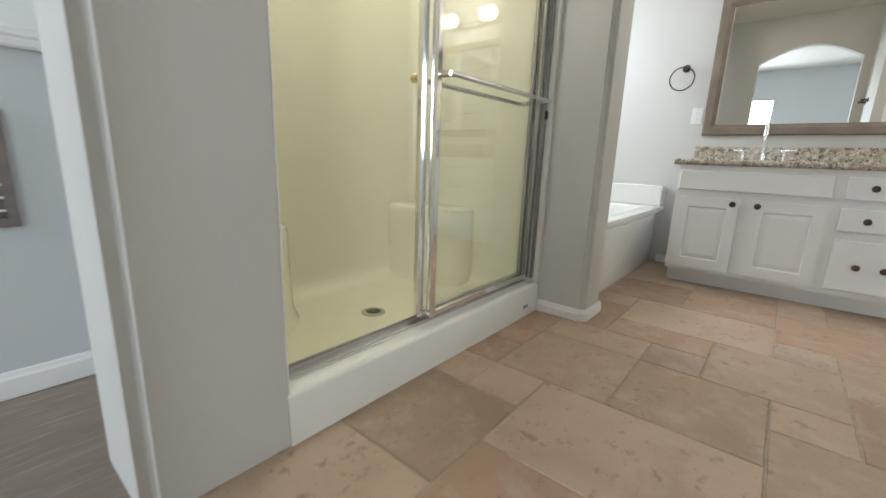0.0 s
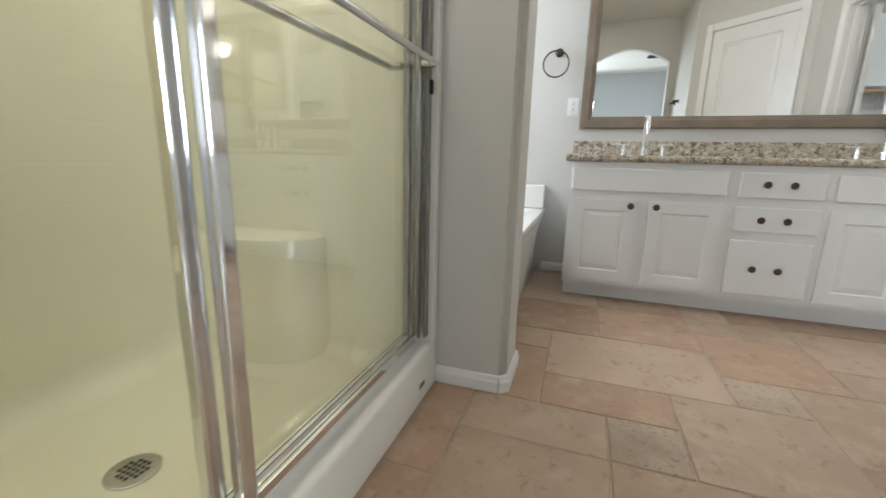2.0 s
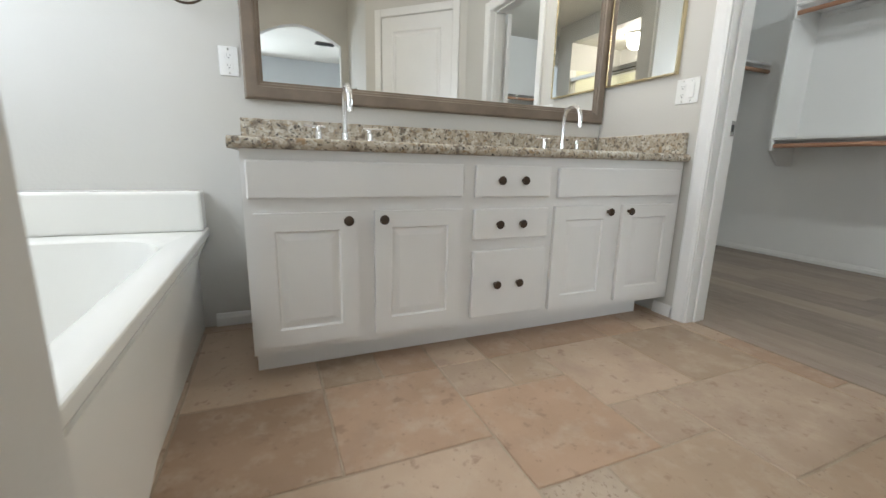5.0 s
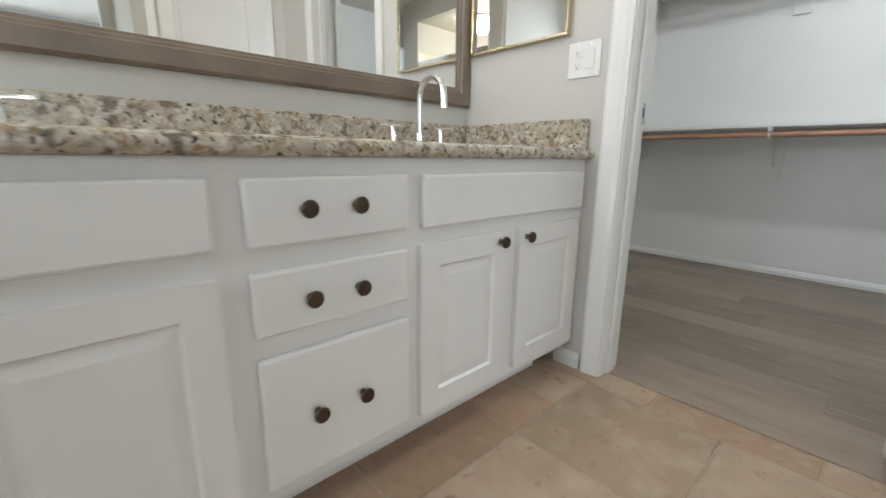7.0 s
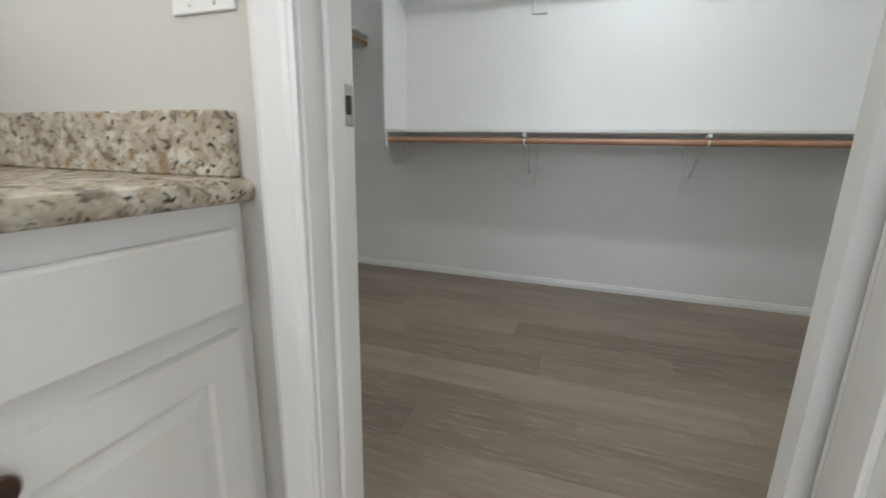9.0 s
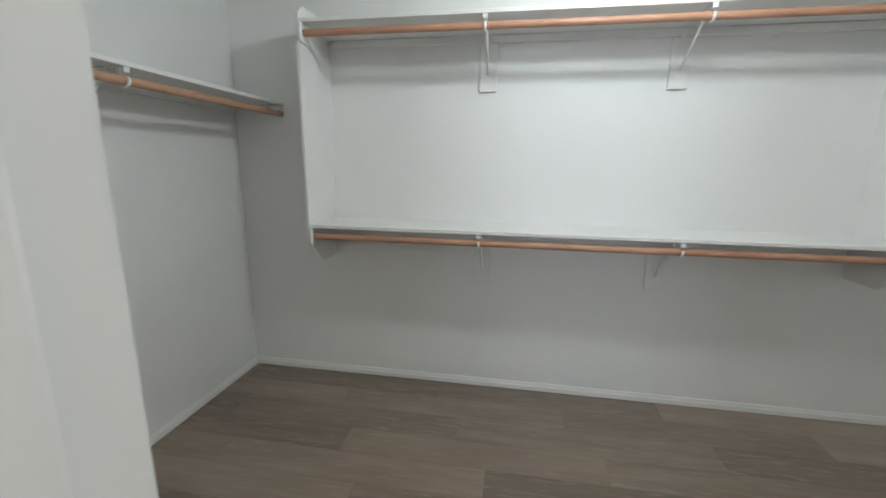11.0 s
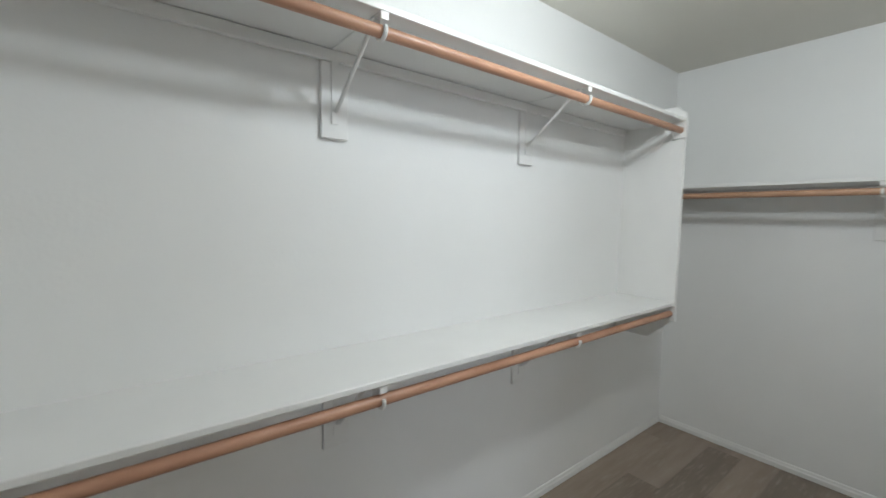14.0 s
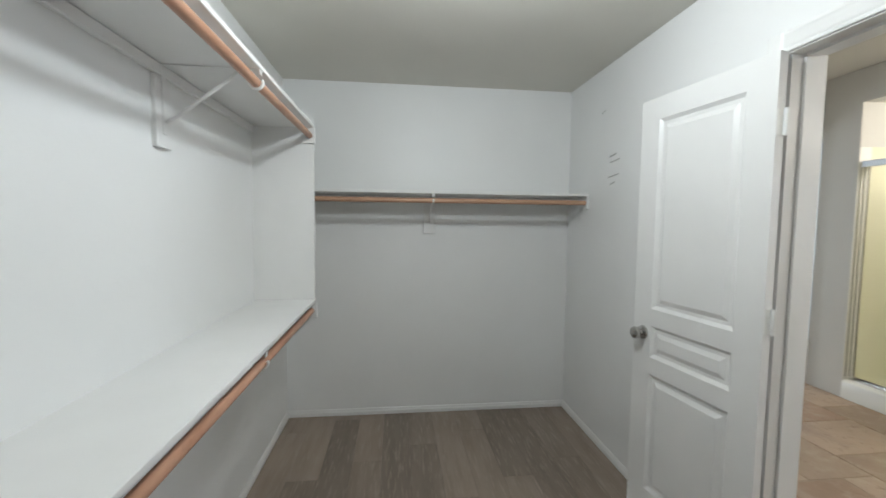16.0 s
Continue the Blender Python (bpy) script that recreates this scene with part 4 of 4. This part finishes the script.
def shelf_run(name, m, length, depth, z, brackets, rod_mat, label, rod_label, end_cleats=(), drop=0.19):
    """A shelf with cleats, brackets and a hanging rod; local x along the wall, y out of it."""
    sh = thing(name, *(m @ Vector((length / 2, 0, z))), label, "closet shelf", "closet shelving")
    b = bmesh.new()
    join(b, boxed(-0.0008, length + 0.0008, -0.004, depth, z - 0.018, z, bevel=0.002), m)
    part("board", b, TRIM, sh)
    b = bmesh.new()
    join(b, boxed(0.02, length - 0.02, 0.0008, 0.019, z - 0.056, z - 0.019, bevel=0.003), m)
    part("cleat", b, TRIM, sh)
    for bx in brackets:
        bracket(sh, m @ Matrix.Translation((bx, 0, z - 0.018)), depth, drop)
    rd = thing(name.replace("shelf", "rod"), *(m @ Vector((length / 2, depth - 0.02, z - 0.063))), rod_label, "hanging rod", "closet rods")
    b = tube(bmesh.new(), [m @ Vector((0.002 + 0, depth - 0.018, z - 0.063)), m @ Vector((length / 2, depth - 0.018, z - 0.0635)), m @ Vector((length - 0.002 - 0, depth - 0.018, z - 0.063))], 0.0165, 18)
    part("rod", b, rod_mat, rd, smooth=True)
    for ex in end_cleats:
        x = 0.001 if ex == 0 else length - 0.001
        b = tube(bmesh.new(), [m @ Vector((x, depth - 0.018, z - 0.063)), m @ Vector((x + (0.008 if ex == 0 else -0.008), depth - 0.018, z - 0.063))], 0.024, 16)
        part("rod_cup", b, PLASTIC, rd)
        b = bmesh.new()
        xe = 0.0005 if ex == 0 else length - 0.0155
        join(b, boxed(xe, xe + 0.015, depth - 0.062, depth + 0.012, z - 0.105, z - 0.019, bevel=0.003), m)
        part("end_block", b, TRIM, sh)


east = Matrix.Translation((EX, SY, 0)) @ Matrix.Rotation(radians(90), 4, "Z")
for z, nm in ((1.004, "lower"), (1.985, "upper")):
    shelf_run("closet_shelf", east, NY - SY, EX - FX, z, (2.828 - SY, 3.747 - SY), ROD, "white painted %s closet shelf on wall brackets" % nm, "pinkish-brown wooden hanging rod under %s shelf" % nm, (0, 1), 0.235 if nm == "lower" else 0.19)
north = Matrix.Translation((EX, 5.23, 0)) @ Matrix.Rotation(radians(180), 4, "Z")
shelf_run("closet_shelf", north, EX - 2.311, 0.31, 1.655, (EX - 3.43,), ROD_X, "white painted shelf across the closet's end wall", "tan wooden hanging rod under the end shelf")
south = Matrix.Translation((2.311, 1.29, 0))
shelf_run("closet_shelf", south, EX - 2.312, 0.33, 1.657, (3.385 - 2.311,), ROD_X, "white painted shelf across the closet's far wall", "tan wooden hanging rod under the far shelf", (0,))

cl = thing("ceiling_light", 3.32, 3.15, LOW, "round flush white glass closet ceiling light", "ceiling light")
b = bmesh.new()
lathe(b, [(0.16, 0.0), (0.155, -0.015), (0.15, -0.018)], Matrix.Translation((3.32, 3.15, LOW - 0.0005)), 28)
part("rim", b, PLASTIC, cl)
b = bmesh.new()
lathe(b, [(0.145, 0.0), (0.135, -0.03), (0.1, -0.06), (0.04, -0.075)], Matrix.Translation((3.32, 3.15, LOW - 0.019)), 28)
dome = part("diffuser", b, LAMP_GLASS, cl, smooth=True)
dome.visible_shadow = False

# bare wire clips left on the closet wall
for yy, zz, w in ((1.80, 2.16, 0.05), (1.93, 1.87, 0.07), (1.95, 1.835, 0.1), (1.94, 1.745, 0.11), (1.93, 1.70, 0.05)):
    k = thing("wire_clip", 2.311, yy, zz, "thin grey wire clip stuck to a white wall", "clip", "wall clips")
    part("wire", tube(bmesh.new(), [(2.3135, yy - w / 2, zz - 0.004), (2.3135, yy + w / 2, zz + 0.006)], 0.0022, 6), SATIN, k)
    part("pin", tube(bmesh.new(), [(2.3105, yy, zz), (2.328, yy, zz - 0.002)], 0.0022, 6), PLASTIC, k)

# ---- floors ----
fl = structure("floor_bath", box(boxed(-1.05, 2.245, 1.17, 4.51, -0.1, -0.0035), -0.164, 2.245, 0.69, 1.17, -0.1, -0.0035), GROUT, "tumbled travertine tile floor in a mixed pattern", "floor")
nf = structure("floor_nook", boxed(-0.96, -0.165, 0.69, 1.17, -0.1, -0.002), PLANK, "dark grey-brown wood floor of the entry nook", "floor")
cf = structure("floor_closet", boxed(2.246, 4.43, 1.28, 5.24, -0.1, -0.0035), SUB, "grey-brown wood-look plank closet floor", "floor")
structure("threshold_strip", boxed(2.225, 2.262, 3.046, 3.781, -0.004, 0.004, bevel=0.002), PLANK, "flat grey-brown floor transition strip", "trim")

M = 0.2085
GX, GY = 0.232, 2.963
rng = random.Random(11)
taken = {}
tiles = []


def free(i, j, w, h):
    return all((i + a, j + c) not in taken for a in range(w) for c in range(h))


def put(i, j, w, h, tone=None):
    for a in range(w):
        for c in range(h):
            taken[(i + a, j + c)] = len(tiles)
    tiles.append((i, j, w, h, tone))


for t in ((0, 0, 3, 2, 0), (3, 0, 1, 1, 3), (4, -1, 2, 2, 2), (3, 1, 2, 2, 1), (5, 1, 1, 1, 0), (3, 3, 1, 1, 0), (4, 3, 1, 1, 2), (5, 2, 2, 2, 0), (7, 2, 2, 2, 2),
          (8, 4, 1, 1, 0), (7, 4, 1, 1, 1), (5, 4, 2, 2, 1), (4, 4, 1, 2, 1), (3, 4, 1, 2, 0), (1, 2, 2, 2, 1), (-1, 2, 2, 2, 1), (1, 4, 1, 1, 2), (2, 4, 1, 2, 1), (6, 0, 3, 2, 0),
          (9, 1, 1, 2, 1), (9, 0, 1, 1, 0), (9, 3, 1, 2, 0), (6, -2, 3, 2, 2), (0, -1, 2, 1, 1), (2, -2, 2, 2, 0), (3, -3, 1, 1, 0), (1, -2, 1, 1, 3), (1, -4, 2, 2, 2),
          (0, -6, 3, 2, 0), (-1, -4, 2, 2, 0), (-2, -7, 2, 2, 2), (-1, -5, 1, 1, 0), (-2, -5, 1, 1, 0), (-2, -4, 1, 1, 1), (-2, -3, 1, 2, 1), (-1, -2, 2, 1, 0), (-1, -1, 1, 2, 1),
          (-1, 1, 1, 1, 0), (0, -8, 2, 2, 1), (-2, -9, 2, 2, 0), (3, -5, 2, 2, 2), (4, -3, 2, 2, 1), (2, -8, 3, 2, 0)):
    if free(*t[:4]):
        put(*t)
I0, I1, J0, J1 = -7, 10, -11, 8
for j in range(J0, J1):
    for i in range(I0, I1):
        if (i, j) in taken:
            continue
        sizes = [(3, 2), (2, 3), (2, 2), (2, 2), (1, 2), (2, 1)]
        rng.shuffle(sizes)
        for w, h in sizes + [(1, 1)]:
            if free(i, j, w, h):
                put(i, j, w, h)
                break
shapes = {}
bounds = (-1.03, 2.226, 0.70, 4.495)


def tile_mesh(w, h, seed):
    key = (round(w, 3), round(h, 3), seed)
    if key not in shapes:
        r = random.Random(seed * 7 + int(w * 100) + int(h * 1000))
        g, n = 0.0019, 7
        outer = []
        for a in range(4):
            p, q = [((g, g), (w - g, g)), ((w - g, g), (w - g, h - g)), ((w - g, h - g), (g, h - g)), ((g, h - g), (g, g))][a]
            for k in range(n):
                u = k / n
                nx, ny = (q[1] - p[1], p[0] - q[0])
                le = math.hypot(nx, ny)
                o = r.uniform(-0.0022, 0.0012) if k else -0.001
                outer.append((p[0] + (q[0] - p[0]) * u + nx / le * o, p[1] + (q[1] - p[1]) * u + ny / le * o))
        cx, cy = w / 2, h / 2
        verts = [(x, y, -0.0045) for x, y in outer] + [(cx + (x - cx) * (1 - 0.006 / w), cy + (y - cy) * (1 - 0.006 / h), 0.0) for x, y in outer]
        k = len(outer)
        faces = [(i, (i + 1) % k, k + (i + 1) % k, k + i) for i in range(k)] + [tuple(range(k, 2 * k))]
        me = bpy.data.meshes.new("tile")
        me.from_pydata([at(*v) for v in verts], [], faces)
        shapes[key] = me
    return shapes[key]


for i, j, w, h, tone in tiles:
    x0, x1 = max(GX + i * M, bounds[0]), min(GX + (i + w) * M, bounds[1])
    y0, y1 = max(GY + j * M, bounds[2]), min(GY + (j + h) * M, bounds[3])
    if x1 - x0 < 0.03 or y1 - y0 < 0.03 or (x1 < -0.1 and y1 < 3.0) or (x1 < -0.05) or (y0 > 4.06 and x0 > 0.2):
        continue
    tone = rng.choice((0, 0, 0, 1, 1, 2)) if tone is None else tone
    seed = rng.randrange(3)
    base = tile_mesh(x1 - x0, y1 - y0, seed)
    key = (base.name, tone)
    if key not in shapes:
        me = base.copy()
        me.materials.append((STONE, ROSY, BROWN, WORN)[tone])
        shapes[key] = me
    ob = new("tile", shapes[key])
    ob.location = at(x0, y0, rng.uniform(-0.0008, 0.0008))
    ob.parent = fl

PW, PL = 0.175, 1.22
bays = [(2.263, 2.3115, 3.046, 3.781)]
x, col = 2.3125, 0
while x < 4.42:
    y = 1.29 - ((col * 0.437) % 1.0) * PL
    while y < 5.23:
        bays.append((x, min(x + PW, 4.42), max(y, 1.29), min(y + PL, 5.23)))
        y += PL
    x += PW
    col += 1
for xa, xb, ya, yb in bays:
    lx, ly, g = xb - xa, yb - ya, 0.0001
    if lx < 0.01 or ly < 0.02:
        continue
    key = (round(lx, 3), round(ly, 3))
    if key not in shapes:
        b = bmesh.new()
        e = g + 0.0006
        lo = [b.verts.new(at(*c)) for c in ((g, g, -0.003), (lx - g, g, -0.003), (lx - g, ly - g, -0.003), (g, ly - g, -0.003))]
        hi = [b.verts.new(at(*c)) for c in ((e, e, 0), (lx - e, e, 0), (lx - e, ly - e, 0), (e, ly - e, 0))]
        for k in range(4):
            b.faces.new((lo[k], lo[(k + 1) % 4], hi[(k + 1) % 4], hi[k]))
        b.faces.new(hi)
        me = bpy.data.meshes.new("plank")
        b.to_mesh(me)
        b.free()
        me.materials.append(PLANK)
        shapes[key] = me
    ob = new("plank", shapes[key])
    ob.location = at(xa, ya, 0)
    ob.parent = cf
